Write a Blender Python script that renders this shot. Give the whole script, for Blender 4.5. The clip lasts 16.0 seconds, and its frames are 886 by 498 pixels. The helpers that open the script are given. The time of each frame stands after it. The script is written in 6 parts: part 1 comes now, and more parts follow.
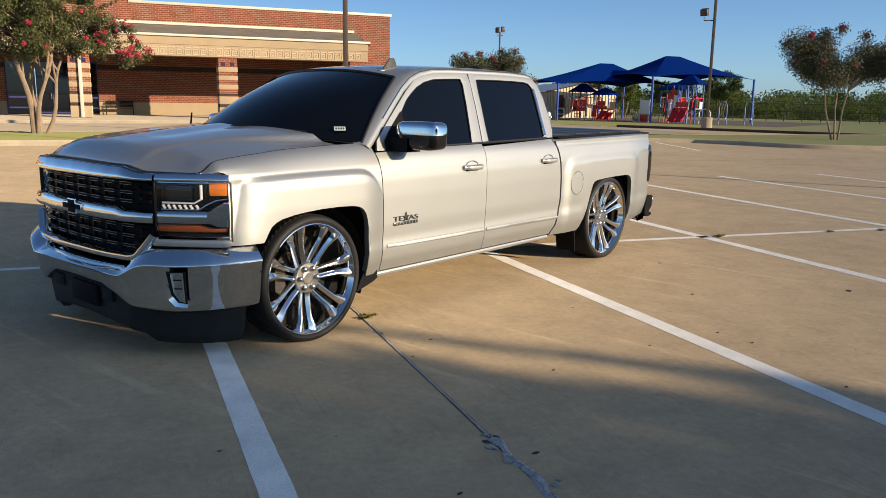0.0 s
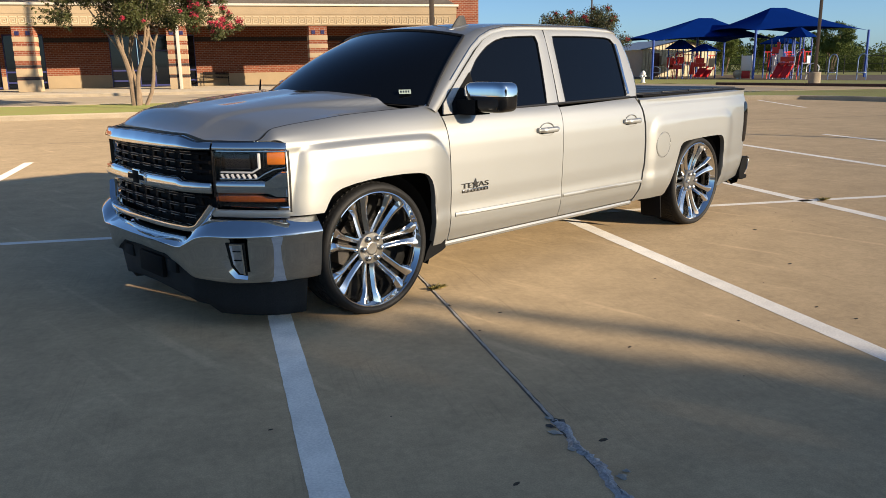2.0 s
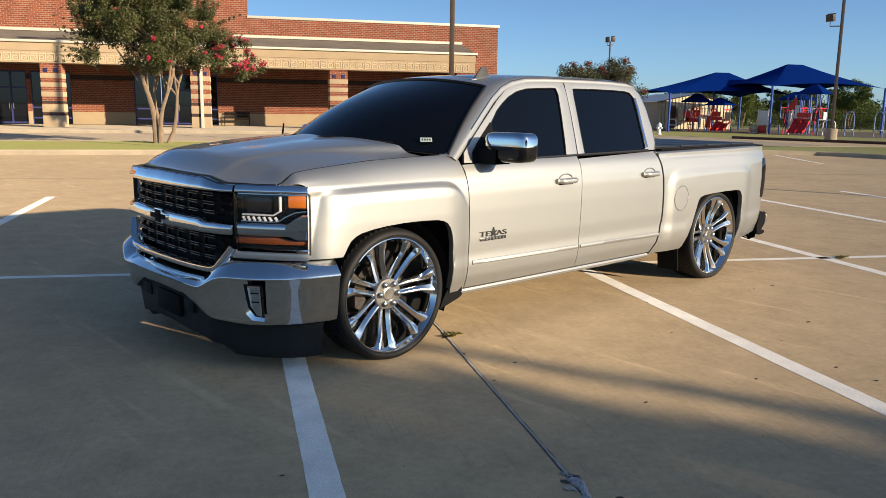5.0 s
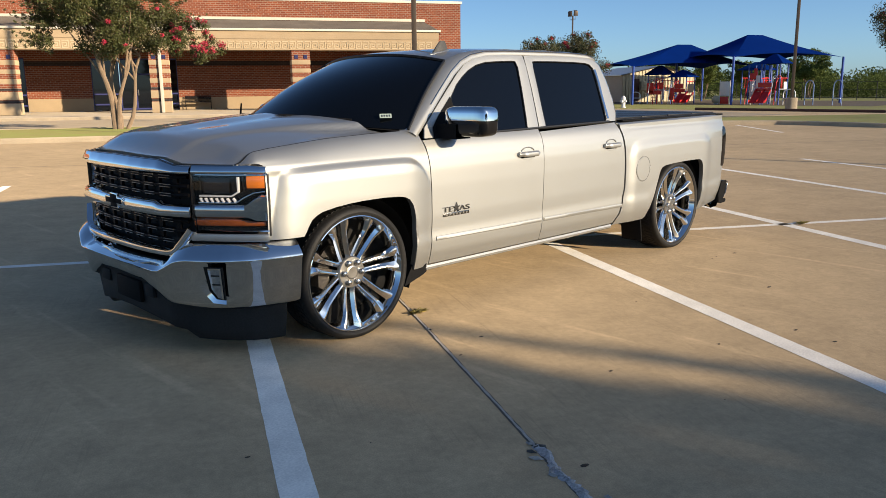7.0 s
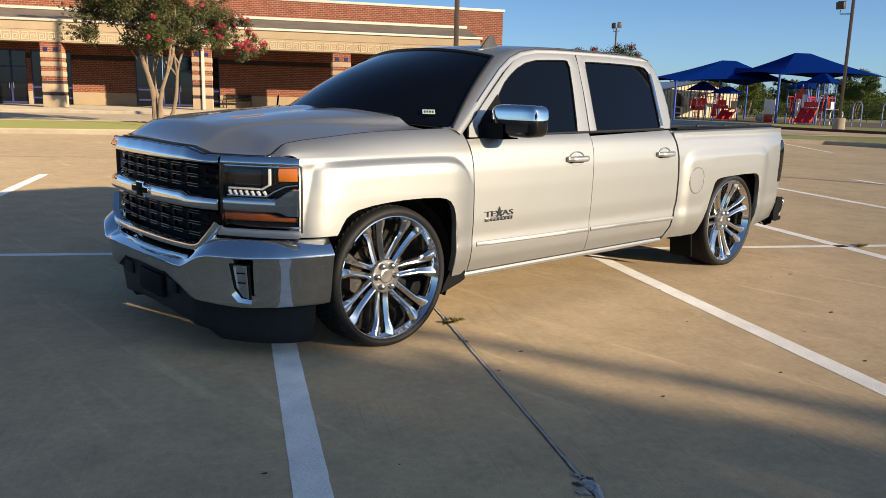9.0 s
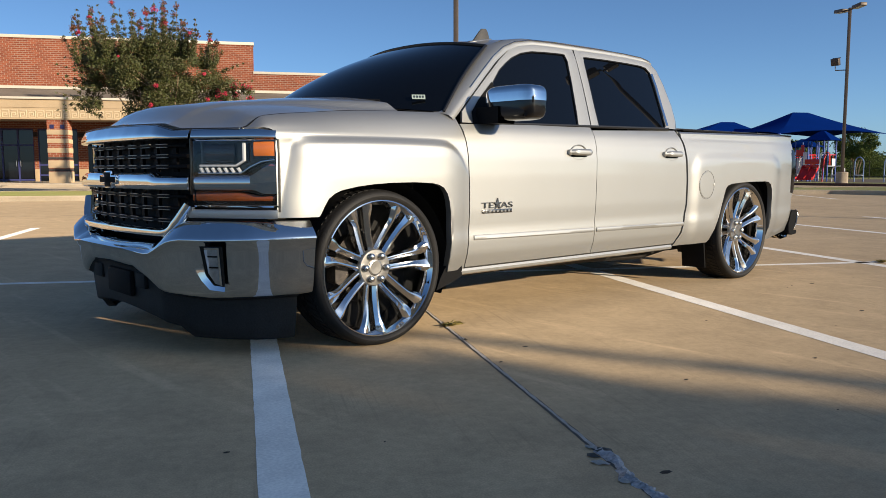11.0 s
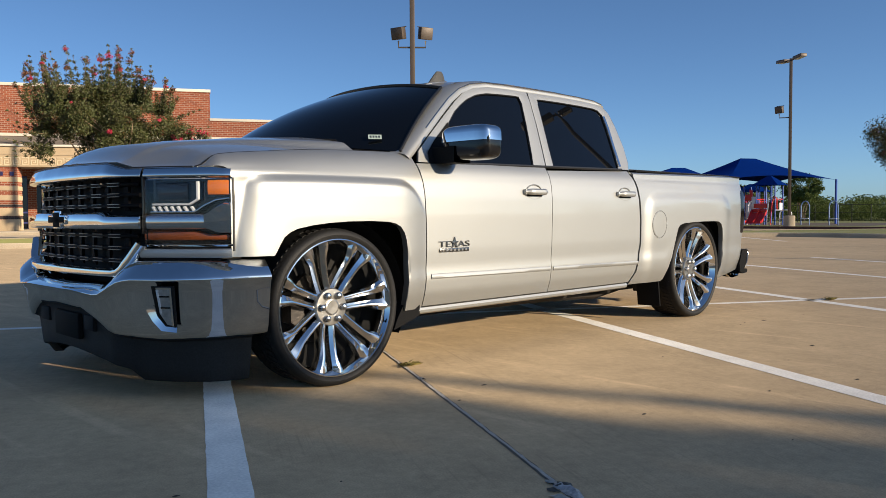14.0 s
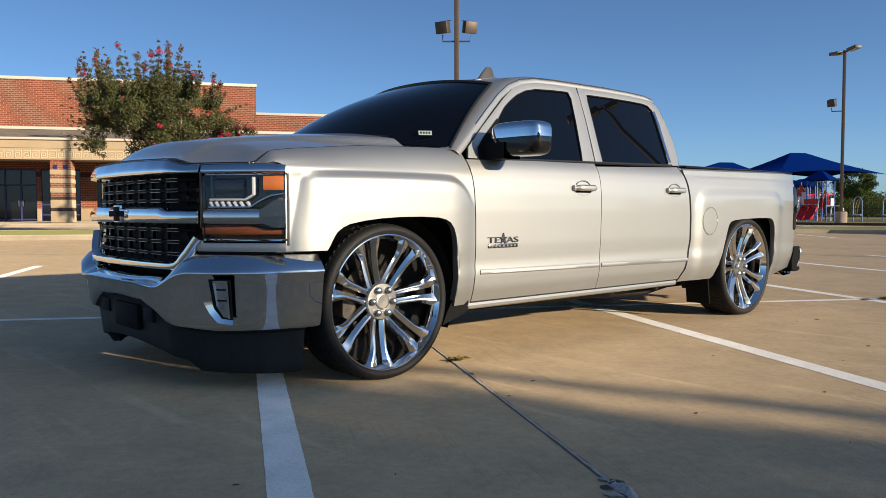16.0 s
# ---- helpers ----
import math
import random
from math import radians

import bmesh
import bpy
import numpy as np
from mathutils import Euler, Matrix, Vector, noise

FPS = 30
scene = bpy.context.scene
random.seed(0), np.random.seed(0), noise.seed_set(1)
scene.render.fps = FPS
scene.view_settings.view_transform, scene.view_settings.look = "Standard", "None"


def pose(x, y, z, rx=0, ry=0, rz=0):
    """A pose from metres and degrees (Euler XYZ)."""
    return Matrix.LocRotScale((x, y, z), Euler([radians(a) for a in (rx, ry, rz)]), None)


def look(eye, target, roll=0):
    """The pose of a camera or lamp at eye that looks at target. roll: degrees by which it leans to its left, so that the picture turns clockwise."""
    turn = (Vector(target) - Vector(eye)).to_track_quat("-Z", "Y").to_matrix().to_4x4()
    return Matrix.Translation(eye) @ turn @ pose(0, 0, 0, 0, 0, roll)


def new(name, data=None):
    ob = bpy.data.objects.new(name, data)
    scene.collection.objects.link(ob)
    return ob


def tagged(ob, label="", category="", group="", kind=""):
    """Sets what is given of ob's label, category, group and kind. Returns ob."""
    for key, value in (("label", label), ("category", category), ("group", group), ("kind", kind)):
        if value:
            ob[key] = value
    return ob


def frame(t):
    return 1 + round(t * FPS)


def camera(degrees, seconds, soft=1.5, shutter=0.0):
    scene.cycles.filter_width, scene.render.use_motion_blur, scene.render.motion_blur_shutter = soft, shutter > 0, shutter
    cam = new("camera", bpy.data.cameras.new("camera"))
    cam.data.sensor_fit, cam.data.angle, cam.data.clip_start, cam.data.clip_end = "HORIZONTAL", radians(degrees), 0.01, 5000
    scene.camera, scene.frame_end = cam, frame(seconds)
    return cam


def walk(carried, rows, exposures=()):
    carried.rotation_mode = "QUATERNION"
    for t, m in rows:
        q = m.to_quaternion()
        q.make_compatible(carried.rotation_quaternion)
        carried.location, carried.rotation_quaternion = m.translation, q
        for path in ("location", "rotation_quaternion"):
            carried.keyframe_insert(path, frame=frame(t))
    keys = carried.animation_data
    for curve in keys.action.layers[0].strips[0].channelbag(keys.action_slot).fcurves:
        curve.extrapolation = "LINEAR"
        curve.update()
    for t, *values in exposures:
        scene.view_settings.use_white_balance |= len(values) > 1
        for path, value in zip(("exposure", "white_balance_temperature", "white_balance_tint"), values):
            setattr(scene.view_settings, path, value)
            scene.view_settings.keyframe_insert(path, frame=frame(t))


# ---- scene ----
cam = camera(58.7, 16.0, 0.8)
PATH = [
    (0, (-3.104, -4.648, 1.498), (-1.6, -3.384, 1.123), 0.9),
    (0.5, (-2.894, -4.627, 1.494), (-1.472, -3.272, 1.119), -0.0),
    (1, (-2.815, -4.617, 1.465), (-1.419, -3.244, 1.059), -1.3),
    (1.5, (-2.822, -4.596, 1.462), (-1.447, -3.213, 1.021), -1.6),
    (2, (-2.825, -4.588, 1.473), (-1.495, -3.168, 1.011), -0.8),
    (2.5, (-2.834, -4.582, 1.464), (-1.519, -3.149, 0.999), -0.3),
    (3, (-2.839, -4.586, 1.473), (-1.514, -3.155, 1.032), 0.7),
    (3.5, (-2.839, -4.597, 1.469), (-1.509, -3.154, 1.084), 1.9),
    (3.7, (-2.835, -4.603, 1.479), (-1.503, -3.158, 1.111), 2.0),
    (5.8, (-2.851, -4.554, 1.494), (-1.521, -3.106, 1.13), -0.3),
    (6, (-2.85, -4.557, 1.482), (-1.512, -3.118, 1.108), -0.5),
    (6.5, (-2.827, -4.556, 1.484), (-1.465, -3.147, 1.084), -0.6),
    (7, (-2.806, -4.586, 1.471), (-1.435, -3.187, 1.067), -0.6),
    (7.5, (-2.813, -4.556, 1.48), (-1.435, -3.168, 1.064), -0.3),
    (8, (-2.811, -4.549, 1.471), (-1.438, -3.157, 1.048), 0.3),
    (8.5, (-2.793, -4.511, 1.47), (-1.445, -3.091, 1.061), 1.6),
    (8.7, (-2.735, -4.441, 1.457), (-1.41, -2.998, 1.052), 1.7),
    (10.8, (-2.402, -4.152, 0.884), (-1.092, -2.655, 0.675), -0.5),
    (11, (-2.392, -4.17, 0.895), (-1.072, -2.681, 0.693), -0.1),
    (11.5, (-2.405, -4.197, 0.92), (-1.083, -2.708, 0.738), 0.8),
    (12, (-2.393, -4.205, 0.935), (-1.072, -2.712, 0.772), 1.1),
    (12.5, (-2.381, -4.177, 0.932), (-1.031, -2.707, 0.8), 1.2),
    (13, (-2.385, -4.184, 0.89), (-1.031, -2.717, 0.775), 0.1),
    (13.5, (-2.382, -4.182, 0.882), (-1.007, -2.734, 0.764), -0.3),
    (14, (-2.384, -4.171, 0.855), (-0.981, -2.748, 0.769), -0.4),
    (14.5, (-2.417, -4.161, 0.861), (-1.021, -2.732, 0.784), 0.5),
    (15, (-2.423, -4.17, 0.847), (-1.037, -2.731, 0.766), 1.2),
    (15.5, (-2.433, -4.178, 0.871), (-1.069, -2.718, 0.78), 0.5),
    (16, (-2.43, -4.158, 0.866), (-1.105, -2.664, 0.765), -0.1),
]
walk(cam, [(t, look(eye, target, roll)) for t, eye, target, roll in PATH], [(0.0, 0.55, 6650, 9), (8.7, 0.55, 6650, 9), (10.8, 0.42, 6380, 9), (16.0, 0.42, 6380, 9)])

# ---------- world, sun ----------
SUN_EL = 14.5
SUN_DIR = Vector((-0.235, 0.972, 0)).normalized() * math.cos(radians(SUN_EL)) + Vector((0, 0, -math.sin(radians(SUN_EL))))
world = bpy.data.worlds.new("sky")
scene.world = world
world.use_nodes = True
wn = world.node_tree
sky = wn.nodes.new("ShaderNodeTexSky")
sky.sky_type = "NISHITA"
sky.sun_disc = False
sky.sun_elevation = radians(SUN_EL + 18)
sky.sun_rotation = radians(166.4)
sky.air_density, sky.dust_density, sky.ozone_density = 0.6, 0.6, 4.0
deep = wn.nodes.new("ShaderNodeMix")
deep.data_type, deep.blend_type = "RGBA", "MULTIPLY"
deep.inputs[0].default_value = 1.0
deep.inputs[7].default_value = (0.85, 0.99, 1.03, 1)
wn.links.new(sky.outputs[0], deep.inputs[6])
wn.links.new(deep.outputs[2], wn.nodes["Background"].inputs[0])
wn.nodes["Background"].inputs[1].default_value = 0.091
sun = new("sun", bpy.data.lights.new("sun", "SUN"))
sun.data.energy, sun.data.angle, sun.data.color = 5.0, radians(0.55), (1.0, 0.825, 0.61)
sun.matrix_world = look(-SUN_DIR * 60, (0, 0, 0))


# ---------- materials ----------
def mat(name, col, rough=0.6, metal=0.0, vary=0.12, scale=3.0, fine=60.0, bump=0.05, coat=0.0, island=False, spec=0.5, tint=None):
    """Base colour varied at two scales, with grain and a fine relief."""
    m = bpy.data.materials.new(name)
    m.use_nodes = True
    n, l = m.node_tree.nodes, m.node_tree.links
    b = n["Principled BSDF"]
    b.inputs["Roughness"].default_value, b.inputs["Metallic"].default_value = rough, metal
    b.inputs["Coat Weight"].default_value = coat
    b.inputs["Coat Roughness"].default_value = 0.04
    b.inputs["Specular IOR Level"].default_value = spec
    b.inputs["Diffuse Roughness"].default_value = 1.0 if rough > 0.65 else 0.0
    if vary <= 0:
        b.inputs["Base Color"].default_value = (*col, 1)
        return m
    tc = n.new("ShaderNodeTexCoord")
    big, small = n.new("ShaderNodeTexNoise"), n.new("ShaderNodeTexNoise")
    big.inputs["Scale"].default_value, small.inputs["Scale"].default_value = scale, fine
    big.inputs["Detail"].default_value, small.inputs["Detail"].default_value = 5, 3
    for t in (big, small):
        l.new(tc.outputs["Object"], t.inputs["Vector"])
    add = n.new("ShaderNodeMath")
    add.operation = "ADD"
    l.new(big.outputs["Fac"], add.inputs[0])
    l.new(small.outputs["Fac"], add.inputs[1])
    if island:
        geo = n.new("ShaderNodeNewGeometry")
        isl = n.new("ShaderNodeMath")
        isl.operation = "MULTIPLY_ADD"
        l.new(geo.outputs["Random Per Island"], isl.inputs[0])
        isl.inputs[1].default_value = 0.8
        l.new(add.outputs[0], isl.inputs[2])
        add = isl
    ramp = n.new("ShaderNodeMapRange")
    ramp.inputs[1].default_value, ramp.inputs[2].default_value = 0.6, 1.4 + (0.8 if island else 0)
    l.new(add.outputs[0], ramp.inputs[0])
    mix = n.new("ShaderNodeMix")
    mix.data_type = "RGBA"
    l.new(ramp.outputs[0], mix.inputs[0])
    low = tint or [c * (1 - vary) for c in col]
    mix.inputs[6].default_value = (*low, 1)
    mix.inputs[7].default_value = (*[min(1, c * (1 + vary)) for c in col], 1)
    l.new(mix.outputs[2], b.inputs["Base Color"])
    if bump > 0:
        bp = n.new("ShaderNodeBump")
        bp.inputs["Strength"].default_value, bp.inputs["Distance"].default_value = min(1, bump * 4), 0.01
        l.new(small.outputs["Fac"], bp.inputs["Height"])
        l.new(bp.outputs[0], b.inputs["Normal"])
    return m


def brick_mat(name, c1, c2, mortar, w, h):
    """Running-bond brickwork on walls whose faces lie along the local x or y axis, with recessed joints."""
    m = bpy.data.materials.new(name)
    m.use_nodes = True
    n, l = m.node_tree.nodes, m.node_tree.links
    b = n["Principled BSDF"]
    b.inputs["Roughness"].default_value = 0.9
    b.inputs["Diffuse Roughness"].default_value = 1.0
    tc, sep, comb, add = n.new("ShaderNodeTexCoord"), n.new("ShaderNodeSeparateXYZ"), n.new("ShaderNodeCombineXYZ"), n.new("ShaderNodeMath")
    l.new(tc.outputs["Object"], sep.inputs[0])
    l.new(sep.outputs[0], add.inputs[0])
    l.new(sep.outputs[1], add.inputs[1])
    l.new(add.outputs[0], comb.inputs[0])
    l.new(sep.outputs[2], comb.inputs[1])
    br = n.new("ShaderNodeTexBrick")
    br.inputs["Scale"].default_value = 1.0
    br.inputs["Brick Width"].default_value, br.inputs["Row Height"].default_value = w, h
    br.inputs["Mortar Size"].default_value = 0.011
    br.inputs["Color1"].default_value, br.inputs["Color2"].default_value, br.inputs["Mortar"].default_value = (*c1, 1), (*c2, 1), (*mortar, 1)
    l.new(comb.outputs[0], br.inputs["Vector"])
    no = n.new("ShaderNodeTexNoise")
    no.inputs["Scale"].default_value = 0.7
    no.inputs["Detail"].default_value = 4
    l.new(tc.outputs["Object"], no.inputs["Vector"])
    mix = n.new("ShaderNodeMix")
    mix.data_type, mix.blend_type = "RGBA", "MULTIPLY"
    mix.inputs[0].default_value = 0.5
    l.new(br.outputs[0], mix.inputs[6])
    mr = n.new("ShaderNodeMapRange")
    mr.inputs[3].default_value, mr.inputs[4].default_value = 0.55, 1.25
    l.new(no.outputs["Fac"], mr.inputs[0])
    l.new(mr.outputs[0], mix.inputs[7])
    l.new(mix.outputs[2], b.inputs["Base Color"])
    bp = n.new("ShaderNodeBump")
    bp.inputs["Strength"].default_value, bp.inputs["Distance"].default_value = 0.6, 0.01
    bp.invert = True
    l.new(br.outputs["Fac"], bp.inputs["Height"])
    l.new(bp.outputs[0], b.inputs["Normal"])
    return m


def concrete_mat():
    """Broom-finished, tan parking-lot concrete with broad stains, mottling and specks."""
    m = bpy.data.materials.new("lot_concrete")
    m.use_nodes = True
    n, l = m.node_tree.nodes, m.node_tree.links
    b = n["Principled BSDF"]
    b.inputs["Roughness"].default_value = 0.82
    b.inputs["Diffuse Roughness"].default_value = 0.45
    b.inputs["Specular IOR Level"].default_value = 0.3
    tc, mp = n.new("ShaderNodeTexCoord"), n.new("ShaderNodeMapping")
    mp.inputs["Rotation"].default_value = (0, 0, radians(28))
    l.new(tc.outputs["Object"], mp.inputs[0])
    stretch = n.new("ShaderNodeMapping")
    stretch.inputs["Scale"].default_value = (55, 1.0, 1)
    l.new(mp.outputs[0], stretch.inputs[0])

    def noise_node(scale, detail, src, rough=0.6):
        t = n.new("ShaderNodeTexNoise")
        t.inputs["Scale"].default_value, t.inputs["Detail"].default_value, t.inputs["Roughness"].default_value = scale, detail, rough
        l.new(src, t.inputs["Vector"])
        return t.outputs["Fac"]

    def ramp(src, a, z, lo, hi):
        r = n.new("ShaderNodeMapRange")
        r.inputs[1].default_value, r.inputs[2].default_value, r.inputs[3].default_value, r.inputs[4].default_value = a, z, lo, hi
        l.new(src, r.inputs[0])
        return r.outputs[0]

    def times(a, c):
        x = n.new("ShaderNodeMath")
        x.operation = "MULTIPLY"
        l.new(a, x.inputs[0])
        l.new(c, x.inputs[1])
        return x.outputs[0]

    stain = ramp(noise_node(0.35, 6, mp.outputs[0]), 0.3, 0.7, 0.88, 1.08)
    mott = ramp(noise_node(3.2, 7, mp.outputs[0], 0.65), 0.3, 0.7, 0.86, 1.10)
    fine = ramp(noise_node(22, 5, mp.outputs[0], 0.7), 0.28, 0.72, 0.85, 1.10)
    faint = ramp(noise_node(1.1, 3, mp.outputs[0]), 0.42, 0.66, 0.0, 1.0)
    broom = ramp(noise_node(1.3, 3, stretch.outputs[0], 0.6), 0.30, 0.46, 0.0, 1.0)
    keep = n.new("ShaderNodeMix")
    l.new(faint, keep.inputs[0])
    keep.inputs[2].default_value = 1.0
    l.new(ramp(broom, 0.0, 1.0, 0.80, 1.0), keep.inputs[3])
    broom = keep.outputs[0]
    grain = ramp(noise_node(150, 2, mp.outputs[0], 0.6), 0.3, 0.7, 0.86, 1.12)
    speck = ramp(noise_node(13, 8, mp.outputs[0], 0.85), 0.25, 0.315, 0.55, 1.0)
    bend = n.new("ShaderNodeMapping")
    bend.inputs["Rotation"].default_value = (0, 0, radians(52))
    bend.inputs["Scale"].default_value = (9.0, 0.8, 1)
    l.new(tc.outputs["Object"], bend.inputs[0])
    # long streaks up to 22 percent paler, spread at random
    pale_streak = ramp(noise_node(0.8, 4, bend.outputs[0], 0.5), 0.60, 0.72, 1.0, 1.22)
    val = times(times(times(times(stain, mott), times(broom, grain)), times(speck, fine)), pale_streak)
    mix = n.new("ShaderNodeMix")
    mix.data_type, mix.blend_type = "RGBA", "MULTIPLY"
    mix.inputs[0].default_value = 1.0
    mix.inputs[6].default_value = (0.515, 0.382, 0.228, 1)
    l.new(val, mix.inputs[7])
    l.new(mix.outputs[2], b.inputs["Base Color"])
    bp = n.new("ShaderNodeBump")
    bp.inputs["Strength"].default_value, bp.inputs["Distance"].default_value = 0.3, 0.002
    l.new(times(times(broom, grain), fine), bp.inputs["Height"])
    l.new(bp.outputs[0], b.inputs["Normal"])
    return m


M = dict(
    lot=concrete_mat(),
    kerb=mat("kerb_concrete", (0.47, 0.39, 0.28), 0.9, vary=0.25, scale=1.5, fine=40),
    walk=mat("walk_concrete", (0.38, 0.315, 0.23), 0.9, vary=0.18, scale=0.8, fine=30),
    asphalt=mat("street_paving", (0.30, 0.245, 0.175), 0.9, vary=0.2, scale=0.5, fine=50),
    line=mat("white_road_paint", (0.80, 0.765, 0.70), 0.75, vary=0.22, scale=5, fine=90, bump=0.03),
    joint=mat("dark_joint_sealant", (0.07, 0.065, 0.06), 0.7, vary=0.4, scale=8, fine=60),
    sealant=mat("blue_grey_sealant", (0.36, 0.36, 0.37), 0.6, vary=0.6, scale=14, fine=90),
    joint_lt=mat("grey_joint_lip", (0.36, 0.345, 0.32), 0.7, vary=0.3, scale=8, fine=60),
    grass=mat("lawn", (0.15, 0.185, 0.040), 0.95, vary=0.4, scale=0.9, fine=25, bump=0.3, tint=(0.24, 0.19, 0.075)),
    soil=mat("soil", (0.10, 0.075, 0.05), 0.95, vary=0.4, scale=2, fine=30),
    brick=brick_mat("red_brick", (0.36, 0.098, 0.042), (0.25, 0.062, 0.028), (0.46, 0.34, 0.25), 0.30, 0.115),
    brick_dark=brick_mat("dark_brick", (0.055, 0.04, 0.04), (0.04, 0.03, 0.03), (0.10, 0.08, 0.07), 0.30, 0.10),
    relief=mat("relief_limestone", (0.66, 0.55, 0.37), 0.85, vary=0.1),
    stone=mat("cast_limestone", (0.51, 0.39, 0.245), 0.85, vary=0.12, scale=1.2, fine=30),
    trim=mat("cream_trim_paint", (0.62, 0.56, 0.45), 0.6, vary=0.08, scale=1, fine=20),
    slate=mat("grey_roof_shingle", (0.118, 0.098, 0.078), 0.9, vary=0.35, scale=0.8, fine=14, bump=0.2),
    glass_dark=mat("dark_glazing", (0.008, 0.010, 0.014), 0.04, vary=0),
    blue_frame=mat("blue_door_frame", (0.045, 0.05, 0.17), 0.45, vary=0.1),
    tile=mat("blue_tile", (0.03, 0.03, 0.10), 0.3, vary=0.2),
    pole=mat("bronze_pole", (0.085, 0.065, 0.05), 0.5, metal=0.3, vary=0.15),
    bench_m=mat("black_bench_metal", (0.012, 0.010, 0.010), 0.5, vary=0.2, spec=0.2),
    bark=mat("pale_bark", (0.30, 0.215, 0.14), 0.85, vary=0.35, scale=6, fine=40, bump=0.2),
    leaf=mat("myrtle_leaf", (0.050, 0.070, 0.016), 0.6, vary=0.55, scale=1.5, fine=8, bump=0, island=True, tint=(0.058, 0.038, 0.012)),
    russet=mat("russet_seed_heads", (0.17, 0.065, 0.028), 0.7, vary=0.4, scale=2, fine=12, bump=0, island=True),
    russet_leaf=mat("russet_green_leaf", (0.050, 0.078, 0.022), 0.7, vary=0.5, scale=1.5, fine=8, bump=0, island=True, tint=(0.088, 0.048, 0.028)),
    leaf2=mat("dark_tree_leaf", (0.115, 0.150, 0.038), 0.85, spec=0.15, vary=0.5, scale=0.6, fine=6, bump=0, island=True),
    flower=mat("crimson_flower", (0.50, 0.035, 0.07), 0.6, vary=0.4, scale=2, fine=12, bump=0, island=True),
    canopy=mat("blue_shade_cloth", (0.001, 0.020, 0.155), 0.9, spec=0.02, vary=0.12, scale=1, fine=20),
    blue=mat("blue_powder_coat", (0.015, 0.065, 0.33), 0.35, vary=0.1),
    hoop=mat("pale_blue_tube", (0.16, 0.24, 0.42), 0.4, vary=0.1),
    red=mat("red_play_plastic", (0.62, 0.03, 0.03), 0.35, vary=0.1),
    white=mat("white_play_panel", (0.75, 0.75, 0.73), 0.45, vary=0.06),
    tan=mat("tan_metal_siding", (0.50, 0.42, 0.27), 0.5, vary=0.1),
    black=mat("black_fence_metal", (0.02, 0.02, 0.02), 0.5, vary=0.2),
    edging=mat("brown_timber_edging", (0.12, 0.055, 0.04), 0.8, vary=0.3),
    steel=mat("galvanised_steel", (0.5, 0.5, 0.5), 0.4, metal=0.8, vary=0.1),
)


# ---------- mesh helpers ----------
def sharp(bm, deg=32):
    lim = radians(deg)
    for f in bm.faces:
        f.smooth = True
    for e in bm.edges:
        if len(e.link_faces) == 2 and e.calc_face_angle(0) > lim:
            e.smooth = False


def part(name, bm, material, parent=None, label="", deg=32, m=None):
    """Links a bmesh as one mesh object, under a thing or a part where one is given."""
    me = bpy.data.meshes.new(name)
    bm.normal_update()
    sharp(bm, deg)
    bm.to_mesh(me)
    bm.free()
    for x in material if isinstance(material, (list, tuple)) else [material]:
        me.materials.append(x)
    ob = new(name, me)
    if m is not None:
        ob.matrix_world = m
    if parent:
        ob.parent = parent
    if label:
        tagged(ob, label)
    return ob


def thing(name, label, category, m=None, group="", kind=""):
    ob = new(name)
    ob.empty_display_size = 0.2
    if m is not None:
        ob.matrix_world = m
    return tagged(ob, label, category, group, kind)


def add_box(bm, c, s, bev=0.0, rot=None):
    """A box of size s about c."""
    r = bmesh.ops.create_cube(bm, size=1.0)
    vs = r["verts"]
    bmesh.ops.scale(bm, vec=s, verts=vs)
    if bev > 0:
        es = {e for v in vs for e in v.link_edges}
        out = bmesh.ops.bevel(bm, geom=list(es), offset=bev, segments=2, affect="EDGES", profile=0.5)
        vs = list({v for f in out["faces"] for v in f.verts} | {v for v in vs if v.is_valid})
    if rot is not None:
        bmesh.ops.rotate(bm, matrix=rot.to_3x3(), verts=vs)
    bmesh.ops.translate(bm, vec=c, verts=vs)
    return bm


def box(c, s, bev=0.0, rot=None):
    return add_box(bmesh.new(), c, s, bev, rot)


def add_tube(bm, pts, radii, seg=8, cap=True):
    """A tube along points, with one radius or a radius each."""
    pts = [Vector(p) for p in pts]
    if not isinstance(radii, (list, tuple)):
        radii = [radii] * len(pts)
    rings, up = [], Vector((0.31, 0.17, 0.93)).normalized()
    for i, p in enumerate(pts):
        d = (pts[min(i + 1, len(pts) - 1)] - pts[max(i - 1, 0)]).normalized()
        a = d.cross(up)
        if a.length < 0.1:
            a = d.cross(Vector((1, 0, 0)))
        a.normalize()
        c = d.cross(a).normalized()
        rings.append([bm.verts.new(p + radii[i] * (math.cos(2 * math.pi * k / seg) * a + math.sin(2 * math.pi * k / seg) * c)) for k in range(seg)])
    for r0, r1 in zip(rings, rings[1:]):
        for k in range(seg):
            bm.faces.new((r0[k], r0[(k + 1) % seg], r1[(k + 1) % seg], r1[k]))
    if cap:
        bm.faces.new(rings[0][::-1])
        bm.faces.new(rings[-1])
    bmesh.ops.recalc_face_normals(bm, faces=bm.faces[:])
    return bm


def tube(pts, radii, seg=8, cap=True):
    return add_tube(bmesh.new(), pts, radii, seg, cap)


